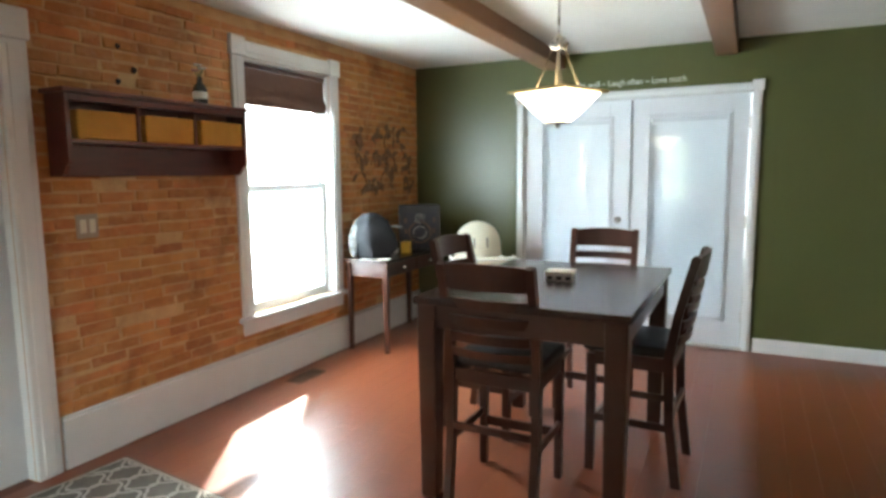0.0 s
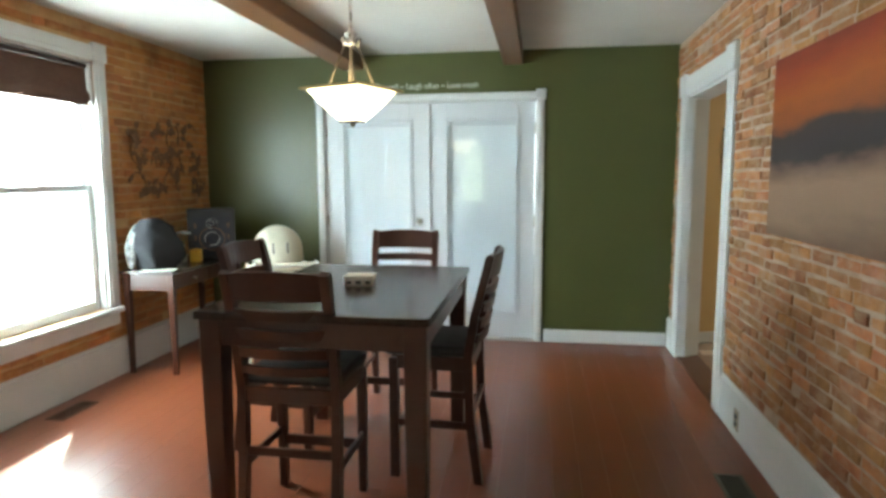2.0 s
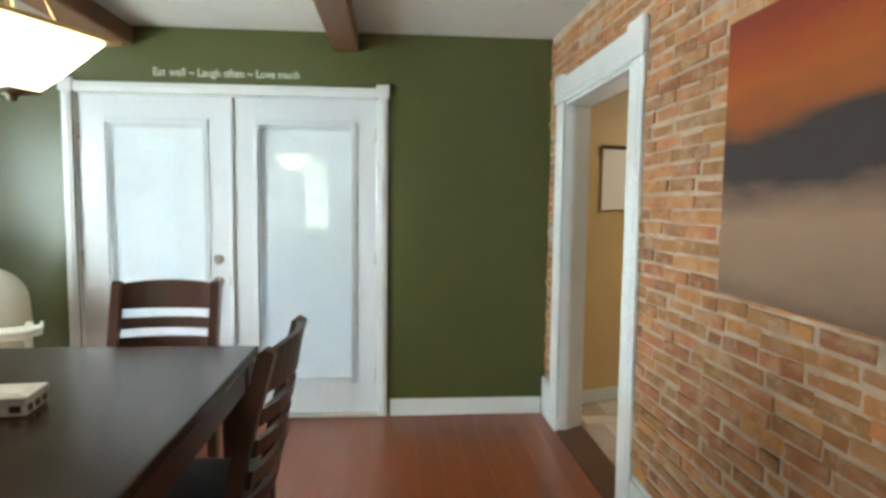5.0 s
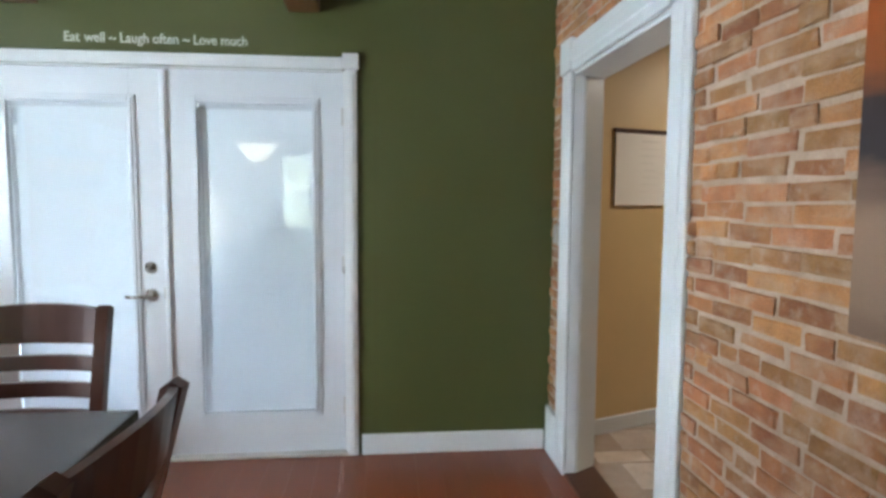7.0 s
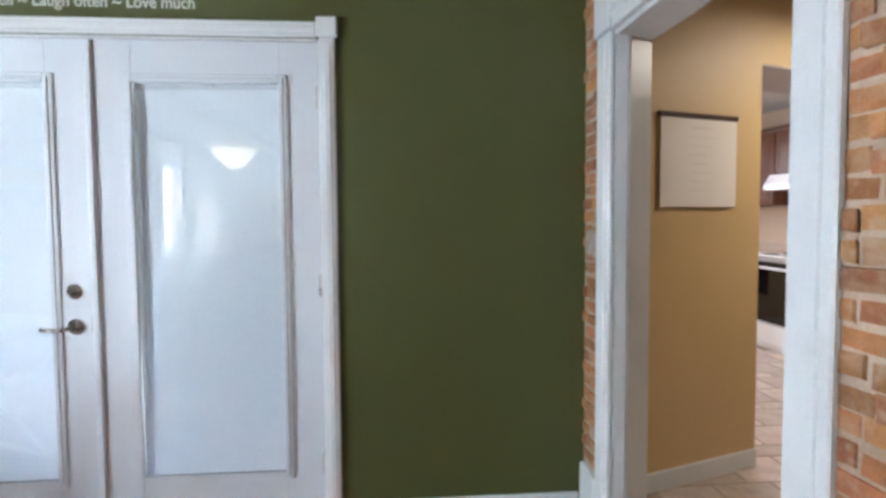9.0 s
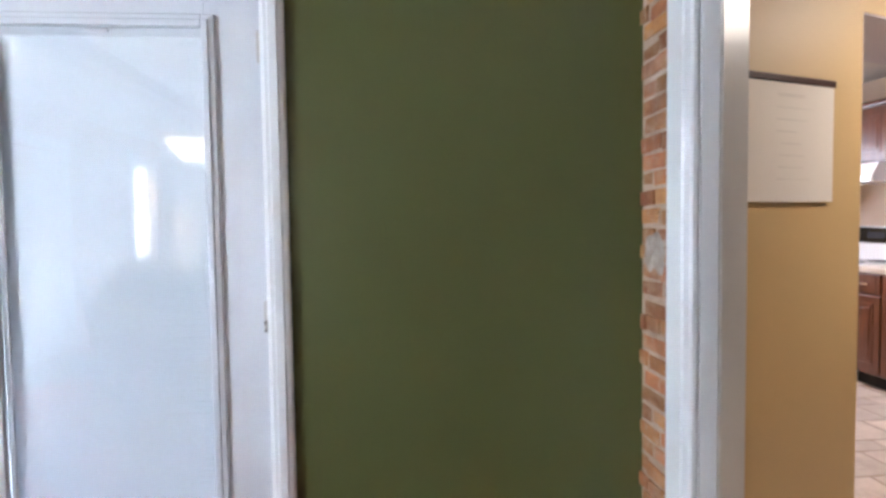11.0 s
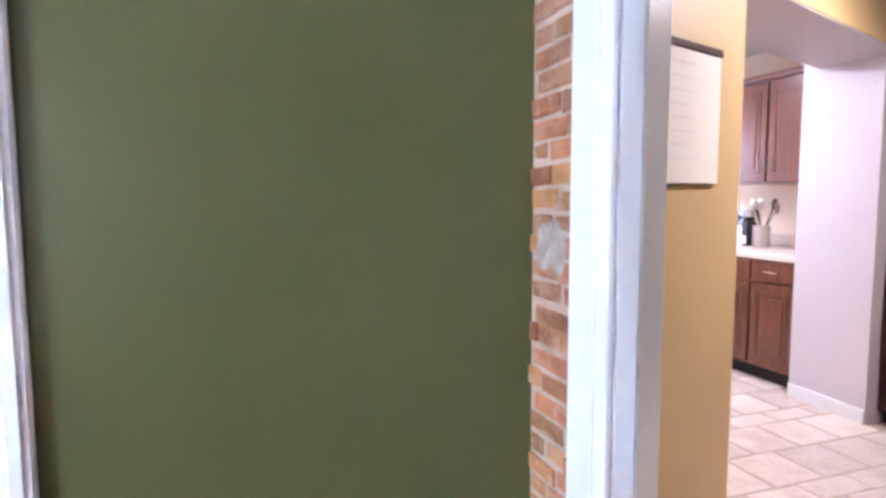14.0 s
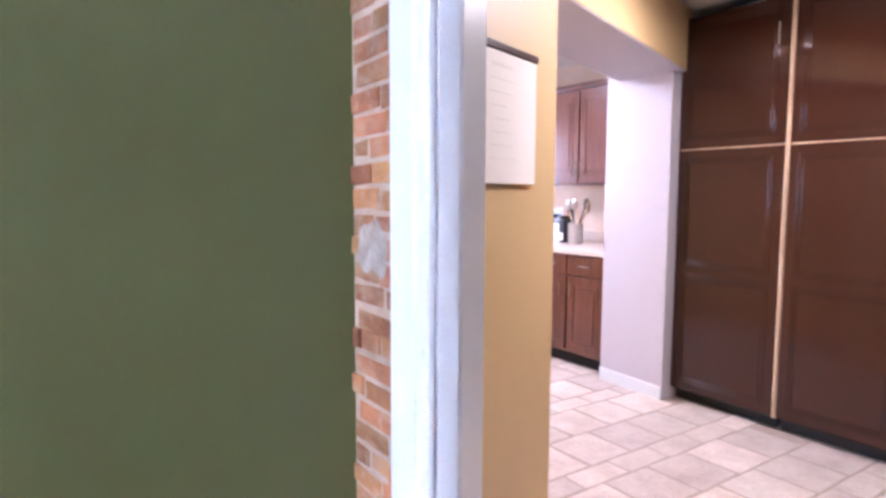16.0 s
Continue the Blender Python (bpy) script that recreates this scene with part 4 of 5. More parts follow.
def canvas_material():
    m, n, l, b = nodes_of("abstract_canvas_paint")
    co = n.new("ShaderNodeTexCoord")
    sep = n.new("ShaderNodeSeparateXYZ")
    l.new(co.outputs["Object"], sep.inputs[0])
    no = n.new("ShaderNodeTexNoise")
    mp = n.new("ShaderNodeMapping")
    mp.inputs["Scale"].default_value = (1, 1.3, 5)
    l.new(co.outputs["Object"], mp.inputs[0])
    l.new(mp.outputs[0], no.inputs["Vector"])
    no.inputs["Scale"].default_value, no.inputs["Detail"].default_value = 2.2, 6
    k = n.new("ShaderNodeMath")
    k.operation = "MULTIPLY_ADD"
    k.inputs[1].default_value, k.inputs[2].default_value = 0.16, -0.08
    l.new(no.outputs[0], k.inputs[0])
    tilt = n.new("ShaderNodeMath")
    tilt.operation = "MULTIPLY_ADD"
    tilt.inputs[1].default_value = 0.05
    l.new(sep.outputs["Y"], tilt.inputs[0])
    l.new(k.outputs[0], tilt.inputs[2])
    s = n.new("ShaderNodeMath")
    l.new(sep.outputs["Z"], s.inputs[0])
    l.new(tilt.outputs[0], s.inputs[1])
    r = n.new("ShaderNodeMapRange")
    r.inputs["From Min"].default_value, r.inputs["From Max"].default_value = 0.0, 0.775
    l.new(s.outputs[0], r.inputs[0])
    ramp = n.new("ShaderNodeValToRGB")
    e = ramp.color_ramp.elements
    stops = [(0.0, (0.15, 0.085, 0.052)), (0.16, (0.25, 0.158, 0.100)), (0.30, (0.29, 0.180, 0.115)), (0.42, (0.15, 0.086, 0.058)), (0.46, (0.036, 0.024, 0.023)),
             (0.60, (0.038, 0.024, 0.022)), (0.66, (0.24, 0.064, 0.010)), (0.78, (0.34, 0.078, 0.007)), (0.92, (0.27, 0.038, 0.006)), (1.0, (0.20, 0.026, 0.006))]
    e[0].position, e[0].color = stops[0][0], (*stops[0][1], 1)
    e[1].position, e[1].color = stops[-1][0], (*stops[-1][1], 1)
    for p, c in stops[1:-1]:
        e.new(p).color = (*c, 1)
    l.new(r.outputs[0], ramp.inputs[0])
    l.new(ramp.outputs[0], b.inputs["Base Color"])
    b.inputs["Roughness"].default_value = 0.8
    bp = n.new("ShaderNodeBump")
    bp.inputs["Strength"].default_value = 0.15
    l.new(no.outputs[0], bp.inputs["Height"])
    l.new(bp.outputs[0], b.inputs["Normal"])
    return m


pic = thing("canvas_painting", pose(XR - 0.010, 1.892, 1.157), "large abstract sunset canvas in orange, black and beige", "painting")
part("canvas", box((-0.042, -0.70, 0), (-0.0, 0.70, 0.775), 0.004), canvas_material(), pic)
part("stretcher_frame", box((0.0005, -0.66, 0.04), (0.006, 0.66, 0.735)), strip_m, pic)


def lettering(words, x0, x1, z, y):
    """Each word is a part; the words share one line of the given length."""
    t = thing("wall_lettering", pose(x0, y, z), "cream vinyl lettering reading Eat well Laugh often Love much", "sign")
    def letters(text):
        cu = bpy.data.curves.new("lettering", "FONT")
        cu.body, cu.size, cu.extrude, cu.offset = text, 0.1, 0.012, 0.0012
        tmp = new("lettering_source", cu)
        me = bpy.data.meshes.new_from_object(tmp.evaluated_get(bpy.context.evaluated_depsgraph_get()))
        bpy.data.objects.remove(tmp)
        return me
    made, x = [], 0.0
    for w in words:
        me = letters(w)
        xs = [v.co.x for v in me.vertices]
        made.append((w, me, x - min(xs)))
        x += max(xs) - min(xs) + 0.034
    k = (x1 - x0) / (x - 0.034)
    for w, me, off in made:
        for v in me.vertices:
            v.co = Vector(((v.co.x + off) * k, -v.co.z * 0.12, v.co.y * k * 1.12))
        part("swirl" if w == "~" else "word", me, letter_m, t)


lettering(["Eat", "well", "~", "Laugh", "often", "~", "Love", "much"], -1.435, -0.555, 2.163, YG - 0.0025)


def writing_desk():
    x0, x1, y0, y1, h = XL + 0.03, -2.585, 3.485, 4.52, 0.760
    t = thing("writing_desk", pose((x0 + x1) / 2, (y0 + y1) / 2, 0), "narrow dark wooden desk against the brick wall", "desk")
    a, b = (x1 - x0) / 2, (y1 - y0) / 2
    part("desktop", box((-a, -b, h - 0.025), (a, b, h), 0.005, None, 2), top_wood, t)
    for s in (-1, 1):
        part("apron", box((-a + 0.045, s * (b - 0.03) - 0.01, h - 0.145), (a - 0.045, s * (b - 0.03) + 0.01, h - 0.026), 0.002), dark_wood, t)
        for r in (-1, 1):
            bm = bmesh.new()
            cx, cy = s * (a - 0.035), r * (b - 0.035)
            vs = add_box(bm, (cx - 0.024, cy - 0.024, 0), (cx + 0.024, cy + 0.024, h - 0.026), 0.003)
            for v in vs:
                if v.co.z < 0.1:
                    v.co.x, v.co.y = cx + (v.co.x - cx) * 0.65, cy + (v.co.y - cy) * 0.65
            part("leg", bm, dark_wood, t)
    part("apron", box((-a + 0.02, -b + 0.05, h - 0.145), (-a + 0.04, b - 0.05, h - 0.026), 0.002), dark_wood, t)
    for k in (0, 1):
        ya = -b + 0.062 + k * (b - 0.062)
        d = part("drawer", box((a - 0.045, ya, h - 0.14), (a - 0.02, ya + b - 0.068, h - 0.03), 0.004), dark_wood, t)
        part("knob", lathe([(0.006, 0), (0.006, 0.01), (0.014, 0.016), (0.012, 0.024), (0.001, 0.027)], 12), nickel, d, smooth=True).matrix_local = pose(a - 0.02, ya + (b - 0.068) / 2, h - 0.085, 0, 90)
    return h


DESK = writing_desk()


def bag():
    t = thing("shoulder_bag", pose(-2.81, 3.67, DESK, 0, 0, -14), "slouched charcoal fabric bag with pale patterned side", "bag")
    bm = bmesh.new()
    bmesh.ops.create_uvsphere(bm, u_segments=36, v_segments=24, radius=1.0)
    for v in bm.verts:
        z = (v.co.z + 1) / 2
        sx, sy = 0.15 * (1.0 - 0.35 * z), 0.20 * (1.0 - 0.18 * z)
        v.co.x = math.copysign(abs(v.co.x) ** 0.6, v.co.x)
        v.co.y = math.copysign(abs(v.co.y) ** 0.5, v.co.y)
        sag = 0.06 * v.co.y * z - 0.03 * math.exp(-((v.co.y - 0.1) / 0.35) ** 2) * z
        v.co = Vector((v.co.x * sx, v.co.y * sy, max(0.0, z * 0.35 - 0.012 - sag)))
        v.co += 0.026 * Vector(noise.noise_vector(v.co * 8)) * (1 if z > 0.05 else 0) + 0.010 * Vector(noise.noise_vector(v.co * 22)) * (1 if z > 0.05 else 0)
    for v in bm.verts:
        v.co.z = max(v.co.z, 0.001)
    part("bag_body", bm, slate_fabric, t, smooth=True)
    bm = bmesh.new()
    bmesh.ops.create_uvsphere(bm, u_segments=16, v_segments=10, radius=1.0)
    for v in bm.verts:
        v.co = Vector((v.co.x * 0.05 - 0.06, v.co.y * 0.03 - 0.185 + 0.10 * max(0, v.co.z) * 0.6, max(0.001, 0.17 + v.co.z * 0.165)))
    part("side_pocket", bm, pale_fabric, t, "pale patterned side pocket", True)
    part("strap", tube([(0.02, -0.10, 0.29), (0.07, -0.07, 0.335), (0.09, 0.0, 0.33), (0.09, 0.06, 0.30), (0.08, 0.09, 0.24)], 0.009), slate_fabric, t, smooth=True)
    part("buckle", box((0.085, -0.03, 0.235), (0.10, 0.03, 0.25), 0.004), black_gloss, t)


bag()


def desk_items():
    p = thing("paper_sheet", pose(-2.74, 3.56, DESK + 0.0005, 0, 0, 8), "sheet of white paper on the desk edge", "paper")
    part("sheet", box((-0.12, -0.06, 0), (0.12, 0.06, 0.002)), paper_m, p)
    y = thing("pencil_box", pose(-2.72, 4.02, DESK, 0, 0, 18), "small yellow card box on the desk", "box")
    part("body", box((-0.04, -0.04, 0), (0.04, 0.04, 0.085), 0.004), yellow_m, y)
    part("flap", box((-0.041, -0.041, 0.0855), (0.041, 0.041, 0.095), 0.002), yellow_m, y)
    v = thing("flower_vase", pose(-2.82, 3.98, DESK) @ Matrix.Diagonal((1.35, 1.35, 1.35, 1)), "little glass vase with white flowers", "vase")
    part("glass", lathe([(0.026, 0), (0.03, 0.005), (0.03, 0.05), (0.018, 0.09), (0.022, 0.10)], 16), petal_m, v, smooth=True)
    rng = random.Random(5)
    for i in range(4):
        a = 1.57 * i + 0.3
        tip = (0.035 * math.cos(a), 0.035 * math.sin(a), 0.155 + 0.02 * rng.random())
        s = part("stem", rod((0, 0, 0.06), tip, 0.002), leaf_m, v)
        bm = bmesh.new()
        for j in range(6):
            vs = bmesh.ops.create_icosphere(bm, subdivisions=1, radius=0.012)["verts"]
            for q in vs:
                q.co = Matrix.Rotation(1.047 * j, 3, "Z") @ Vector((q.co.x * 1.3 + 0.012, q.co.y * 0.8, q.co.z * 0.4)) + Vector(tip)
        part("bloom", bm, petal_m, s, smooth=True)
    b = thing("speaker", pose(-2.74, 4.30, DESK, 0, 0, 32) @ Matrix.Diagonal((1.15, 1.0, 1.08, 1)), "square black loudspeaker with ringed front on the desk", "speaker")
    part("cabinet", box((-0.16, -0.10, 0), (0.16, 0.10, 0.375), 0.012, None, 2), black_plastic, b)
    part("front_grille", box((-0.125, -0.1035, 0.025), (0.125, -0.1005, 0.31), 0.001), slate_fabric, b)
    for r, z in ((0.085, 0.15), (0.05, 0.15), (0.036, 0.265), (0.018, 0.265)):
        pts = [(r * math.cos(6.283 * i / 20), -0.106, z + r * math.sin(6.283 * i / 20)) for i in range(21)]
        part("ring", tube(pts, 0.004, 6), nickel if r < 0.06 else iron, b)
    for sx in (-1, 1):
        for k in range(3):
            part("ornament", box((sx * 0.11 - 0.006, -0.107, 0.05 + 0.09 * k), (sx * 0.11 + 0.006, -0.1037, 0.09 + 0.09 * k), 0.002), iron, b)


desk_items()


def high_chair():
    t = thing("high_chair", pose(-2.05, 4.10, 0, 0, 0, 28) @ Matrix.Diagonal((0.97, 0.97, 0.94, 1)), "cream plastic baby high chair with tray beside the green wall", "high chair")
    # local -y is the front
    bm = bmesh.new()
    prof = []
    for i in range(17):
        a = math.pi * i / 16
        prof.append((0.205 * math.cos(a), 0.90 + 0.205 * math.sin(a)))
    prof += [(-0.215, 0.74), (-0.17, 0.62), (0.17, 0.62), (0.215, 0.74)]
    bm = prism(prof, 0.05, "y")
    bmesh.ops.bevel(bm, geom=[e for e in bm.edges if abs(e.verts[0].co.y - e.verts[1].co.y) < 1e-6], offset=0.014, segments=2, affect="EDGES")
    bm.transform(Matrix.Translation((0, 0.13, 0)) @ Matrix.Rotation(radians(-9), 4, "X"))
    part("backrest", bm, cream_fabric, t, "padded cream backrest", True)
    # no openings are cut: grey slabs carry the harness slots' shade as colour
    for x in (-0.055, 0.055):
        part("harness_slot_shade", box((x - 0.007, -0.0545, 0.88), (x + 0.007, -0.0465, 0.97), 0.004, Matrix.Rotation(radians(-9), 3, "X")), rug_grey, t)
    part("seat", box((-0.17, -0.16, 0.555), (0.17, 0.13, 0.615), 0.02, None, 3), cream_fabric, t, smooth=True)
    for s in (-1, 1):
        part("armrest", box((s * 0.20 - 0.022, -0.20, 0.735), (s * 0.20 + 0.022, 0.16, 0.785), 0.014, None, 2), cream_plastic, t)
        part("side_post", box((s * 0.20 - 0.018, -0.03, 0.52), (s * 0.20 + 0.018, 0.03, 0.735), 0.008), cream_plastic, t)
        part("front_leg", rod((s * 0.20, -0.01, 0.56), (s * 0.27, -0.32, 0.012), 0.016), cream_plastic, t, smooth=True)
        part("rear_leg", rod((s * 0.20, 0.01, 0.56), (s * 0.27, 0.32, 0.012), 0.016), cream_plastic, t, smooth=True)
    for y in (-0.32, 0.32):
        part("foot_bar", rod((-0.27, y, 0.016), (0.27, y, 0.016), 0.016), cream_plastic, t, smooth=True)
    tray = prism([(-0.27, -0.12), (-0.27, -0.30), (-0.20, -0.40), (0.20, -0.40), (0.27, -0.30), (0.27, -0.12), (0.16, -0.14), (-0.16, -0.14)], 0.022, "z")
    bmesh.ops.translate(tray, verts=tray.verts, vec=(0, 0, 0.80))
    tr = part("tray", tray, cream_plastic, t, "cream plastic tray")
    rim = tube([(-0.265, -0.125, 0.82), (-0.265, -0.30, 0.82), (-0.198, -0.393, 0.82), (0.198, -0.393, 0.82), (0.265, -0.30, 0.82), (0.265, -0.125, 0.82)], 0.010)
    part("tray_rim", rim, petal_m, tr, smooth=True)
    part("tray_support", box((-0.19, -0.22, 0.755), (0.19, -0.10, 0.788), 0.006), black_plastic, t)
    part("footrest", box((-0.15, -0.30, 0.27), (0.15, -0.20, 0.29), 0.006), cream_plastic, t)
    part("basket", box((-0.19, -0.12, 0.18), (0.19, 0.12, 0.20), 0.005), cream_plastic, t)


high_chair()


def iron_wall_art():
    t = thing("wall_art", pose(XL + 0.014, 4.14, 1.55), "rusted iron leaf and scroll wall sculpture on the brick", "wall art")
    rng = random.Random(11)
    for i in range(12):
        cy, cz, r = -0.36 + 0.24 * (i % 4) + rng.uniform(-0.05, 0.05), -0.20 + 0.20 * (i // 4) + rng.uniform(-0.05, 0.05), rng.uniform(0.07, 0.13)
        a0, turn = rng.uniform(0, 6.28), rng.choice((-1, 1))
        pts = []
        for k in range(15):
            u = k / 14
            a = a0 + turn * u * 4.6
            rr = r * (1 - 0.65 * u)
            pts.append((0.008 + 0.006 * math.sin(3 * u), cy + rr * math.cos(a), cz + rr * math.sin(a)))
        s = part("scroll", tube(pts, 0.005, 6), iron, t)
        for k in range(9):
            a = rng.uniform(0, 6.28)
            ln, wd = rng.uniform(0.05, 0.10), rng.uniform(0.018, 0.032)
            p = Vector(pts[rng.randrange(2, 14)])
            bm = bmesh.new()
            outl = [(0, 0), (0.35, 1), (0.7, 0.7), (1, 0), (0.7, -0.7), (0.35, -1)]
            up = [bm.verts.new((0.006 + (0.010 if abs(v) < 0.1 else 0), u * ln, v * wd)) for u, v in outl]
            lo = [bm.verts.new((0.003 + (0.010 if abs(v) < 0.1 else 0), u * ln, v * wd)) for u, v in outl]
            bm.faces.new(up)
            bm.faces.new(list(reversed(lo)))
            for q in range(6):
                bm.faces.new((up[q], lo[q], lo[(q + 1) % 6], up[(q + 1) % 6]))
            bm.transform(Matrix.Translation(p) @ Matrix.Rotation(a, 4, "X"))
            part("leaf", bm, iron, s)


iron_wall_art()


def floor_vent(m, w, ln, material, label):
    t = thing("floor_vent", m, label, "vent")
    bm = bmesh.new()
    for a, b in (((0, 0, 0), (w, 0.018, 0.006)), ((0, ln - 0.018, 0), (w, ln, 0.006)), ((0, 0.018, 0), (0.018, ln - 0.018, 0.006)), ((w - 0.018, 0.018, 0), (w, ln - 0.018, 0.006))):
        add_box(bm, a, b, 0.0015)
    part("frame", bm, material, t)
    # near-black sheet under the louvres; the duct's shade is its colour
    part("shade_sheet", box((0.018, 0.018, 0.0005), (w - 0.018, ln - 0.018, 0.0015)), shade_black, t)
    n = int((ln - 0.036) / 0.014)
    for i in range(n):
        y = 0.025 + i * 0.014
        part("louvre", box((0.018, y, 0.0016), (w - 0.018, y + 0.005, 0.005)), material, t)


floor_vent(pose(XL + 0.12, 2.64, 0.0005), 0.12, 0.30, vent_m, "brown metal floor vent beside the baseboard")
floor_vent(pose(0.80, 2.22, 0.0005), 0.13, 0.30, grey_vent, "grey-green metal floor vent by the brick wall")


def trellis_rug():
    t = thing("rug", pose(-2.53, 0.78, 0.0005, 0, 0, -6), "grey rug with an ivory trellis pattern by the door", "rug")
    w, ln = 0.40, 0.56
    part("mat", box((-w, -ln, 0), (w, ln, 0.010), 0.004), rug_grey, t)
    bm = bmesh.new()
    s = 0.15
    for i in range(-3, 4):
        for j in range(-4, 5):
            cx, cy = i * s + (s / 2 if j % 2 else 0), j * s
            pts = []
            for k in range(21):
                a = 2 * math.pi * k / 20
                r = s * (0.50 + 0.075 * math.cos(4 * a))
                x, y = cx + r * math.cos(a), cy + r * math.sin(a)
                pts.append((max(-w + 0.02, min(w - 0.02, x)), max(-ln + 0.02, min(ln - 0.02, y)), 0.0105))
            for p, q in zip(pts, pts[1:]):
                d = Vector(q) - Vector(p)
                if d.length > 1e-4:
                    nrm = Vector((-d.y, d.x, 0)).normalized() * 0.006
                    up = Vector((0, 0, 0.0025))
                    base = [Vector(p) + nrm, Vector(q) + nrm, Vector(q) - nrm, Vector(p) - nrm]
                    lo = [bm.verts.new(v) for v in base]
                    hi = [bm.verts.new(v + up) for v in base]
                    bm.faces.new(hi)
                    for e in range(4):
                        bm.faces.new((lo[e], lo[(e + 1) % 4], hi[(e + 1) % 4], hi[e]))
    part("trellis_pattern", bm, rug_white, t, "ivory trellis lines", kind="stuff")


trellis_rug()


# ---- hall and kitchen things ----
def wall_calendar():
    t = thing("wall_calendar", hall_rot @ pose(0.262, -0.003, 1.362), "white paper planner with a dark top rail on the tan wall", "calendar")
    part("backing", box((0.002, -0.006, 0.01), (0.49, -0.0005, 0.440), 0.001), black_plastic, t)
    part("sheet", box((0.0, -0.012, 0), (0.50, -0.0065, 0.420), 0.001), paper_m, t)
    part("top_rail", box((-0.012, -0.018, 0.4205), (0.505, -0.0005, 0.445), 0.003), dark_wood, t)
    rng = random.Random(8)
    for i in range(7):
        x = 0.12 + 0.03 * rng.random()
        part("text_line", box((x + 0.06, -0.0128, 0.33 - 0.042 * i), (x + 0.06 + 0.2 * rng.uniform(0.4, 1), -0.0122, 0.3345 - 0.042 * i)), ink_m, t)
    part("text_line", box((0.19, -0.0128, 0.37), (0.34, -0.0122, 0.382)), ink_m, t)


wall_calendar()


def framed_door(bm_parent, x, y0, y1, z0, z1, material, handle=None, name="cabinet_door"):
    """A cabinet front that faces -x: a frame, a sunk field and a raised panel."""
    d = part(name, box((x - 0.02, y0, z0), (x - 0.001, y1, z1), 0.004, None, 2), material, bm_parent)
    f = 0.055
    if y1 - y0 > 0.16 and z1 - z0 > 0.2:
        bm = bmesh.new()
        for a, b in (((y0 + f, z0 + f), (y1 - f, z0 + f + 0.012)), ((y0 + f, z1 - f - 0.012), (y1 - f, z1 - f)), ((y0 + f, z0 + f + 0.012), (y0 + f + 0.012, z1 - f - 0.012)), ((y1 - f - 0.012, z0 + f + 0.012), (y1 - f, z1 - f - 0.012))):
            add_box(bm, (x - 0.026, a[0], a[1]), (x - 0.0195, b[0], b[1]), 0.002)
        part("moulding", bm, material, d)
        part("raised_panel", box((x - 0.0275, y0 + f + 0.035, z0 + f + 0.035), (x - 0.0195, y1 - f - 0.035, z1 - f - 0.035), 0.006, None, 2), material, d)
    if handle:
        hy, hz, vert = handle
        o = (0, 0, 0.055) if vert else (0, 0.055, 0)
        p, q = (x - 0.048, hy - o[1], hz - o[2]), (x - 0.048, hy + o[1], hz + o[2])
        bm = rod(p, q, 0.0065, None, 10)
        for e in (0.75, -0.75):
            c = (x - 0.048, hy + e * o[1], hz + e * o[2])
            add_rod(bm, c, (x - 0.0195, c[1], c[2]), 0.005, None, 8)
        part("handle", bm, chrome, d, "chrome bar handle")
    return d


def base_cabinet(y0, y1, split, label):
    x, xb = 3.86, 4.465
    c = thing("base_cabinet", pose(0, 0, 0), label, "cabinet", "kitchen base cabinets")
    part("carcass", box((x, y0, 0.10), (xb, y1, 0.868), 0.002), cherry, c)
    # shade below the cabinet is put into this plinth's near-black colour
    part("toe_kick", box((x + 0.06, y0 + 0.002, 0), (xb, y1 - 0.002, 0.099)), shade_black, c)
    ys = [y0, *split, y1]
    for k, (a, b) in enumerate(zip(ys, ys[1:])):
        framed_door(c, x, a + 0.012, b - 0.012, 0.715, 0.855, cherry, ((a + b) / 2, 0.785, False), "drawer")
        framed_door(c, x, a + 0.012, b - 0.012, 0.125, 0.695, cherry, ((b - 0.05) if k % 2 == 0 else (a + 0.05), 0.60, True))


base_cabinet(6.455, 7.425, [6.84, 7.13], "dark cherry base cabinet with drawers")
base_cabinet(8.195, 8.95, [8.57], "dark cherry base cabinet beyond the stove")


def upper_cabinet(y0, y1, z0, z1, split, label):
    x, xb = 4.15, 4.465
    c = thing("wall_cabinet", pose(0, 0, 0), label, "cabinet", "kitchen wall cabinets")
    part("carcass", box((x, y0, z0), (xb, y1, z1), 0.002), cherry, c)
    part("crown", box((x - 0.03, y0, z1 + 0.0005), (xb, y1, z1 + 0.045), 0.012, None, 2), cherry, c)
    ys = [y0, *split, y1]
    for k, (a, b) in enumerate(zip(ys, ys[1:])):
        framed_door(c, x, a + 0.01, b - 0.01, z0 + 0.015, z1 - 0.015, cherry, ((b - 0.045) if k % 2 == 0 else (a + 0.045), z0 + 0.13, True))


upper_cabinet(6.455, 7.425, 1.40, 2.16, [7.02], "dark cherry wall cabinet over the counter")
upper_cabinet(7.43, 8.19, 1.72, 2.16, [7.81], "short dark cherry wall cabinet over the range hood")
upper_cabinet(8.195, 8.95, 1.40, 2.16, [8.57], "dark cherry wall cabinet past the stove")

for y0, y1 in ((6.455, 7.423), (8.197, 8.95)):
    ct = thing("countertop", pose(0, 0, 0), "pale laminate countertop on the cherry cabinets", "countertop", "kitchen countertops")
    part("slab", box((3.825, y0, 0.870), (4.465, y1, 0.908), 0.006, None, 2), counter_m, ct)
    part("backsplash", box((4.445, y0, 0.9085), (4.466, y1, 1.01), 0.003), counter_m, ct)


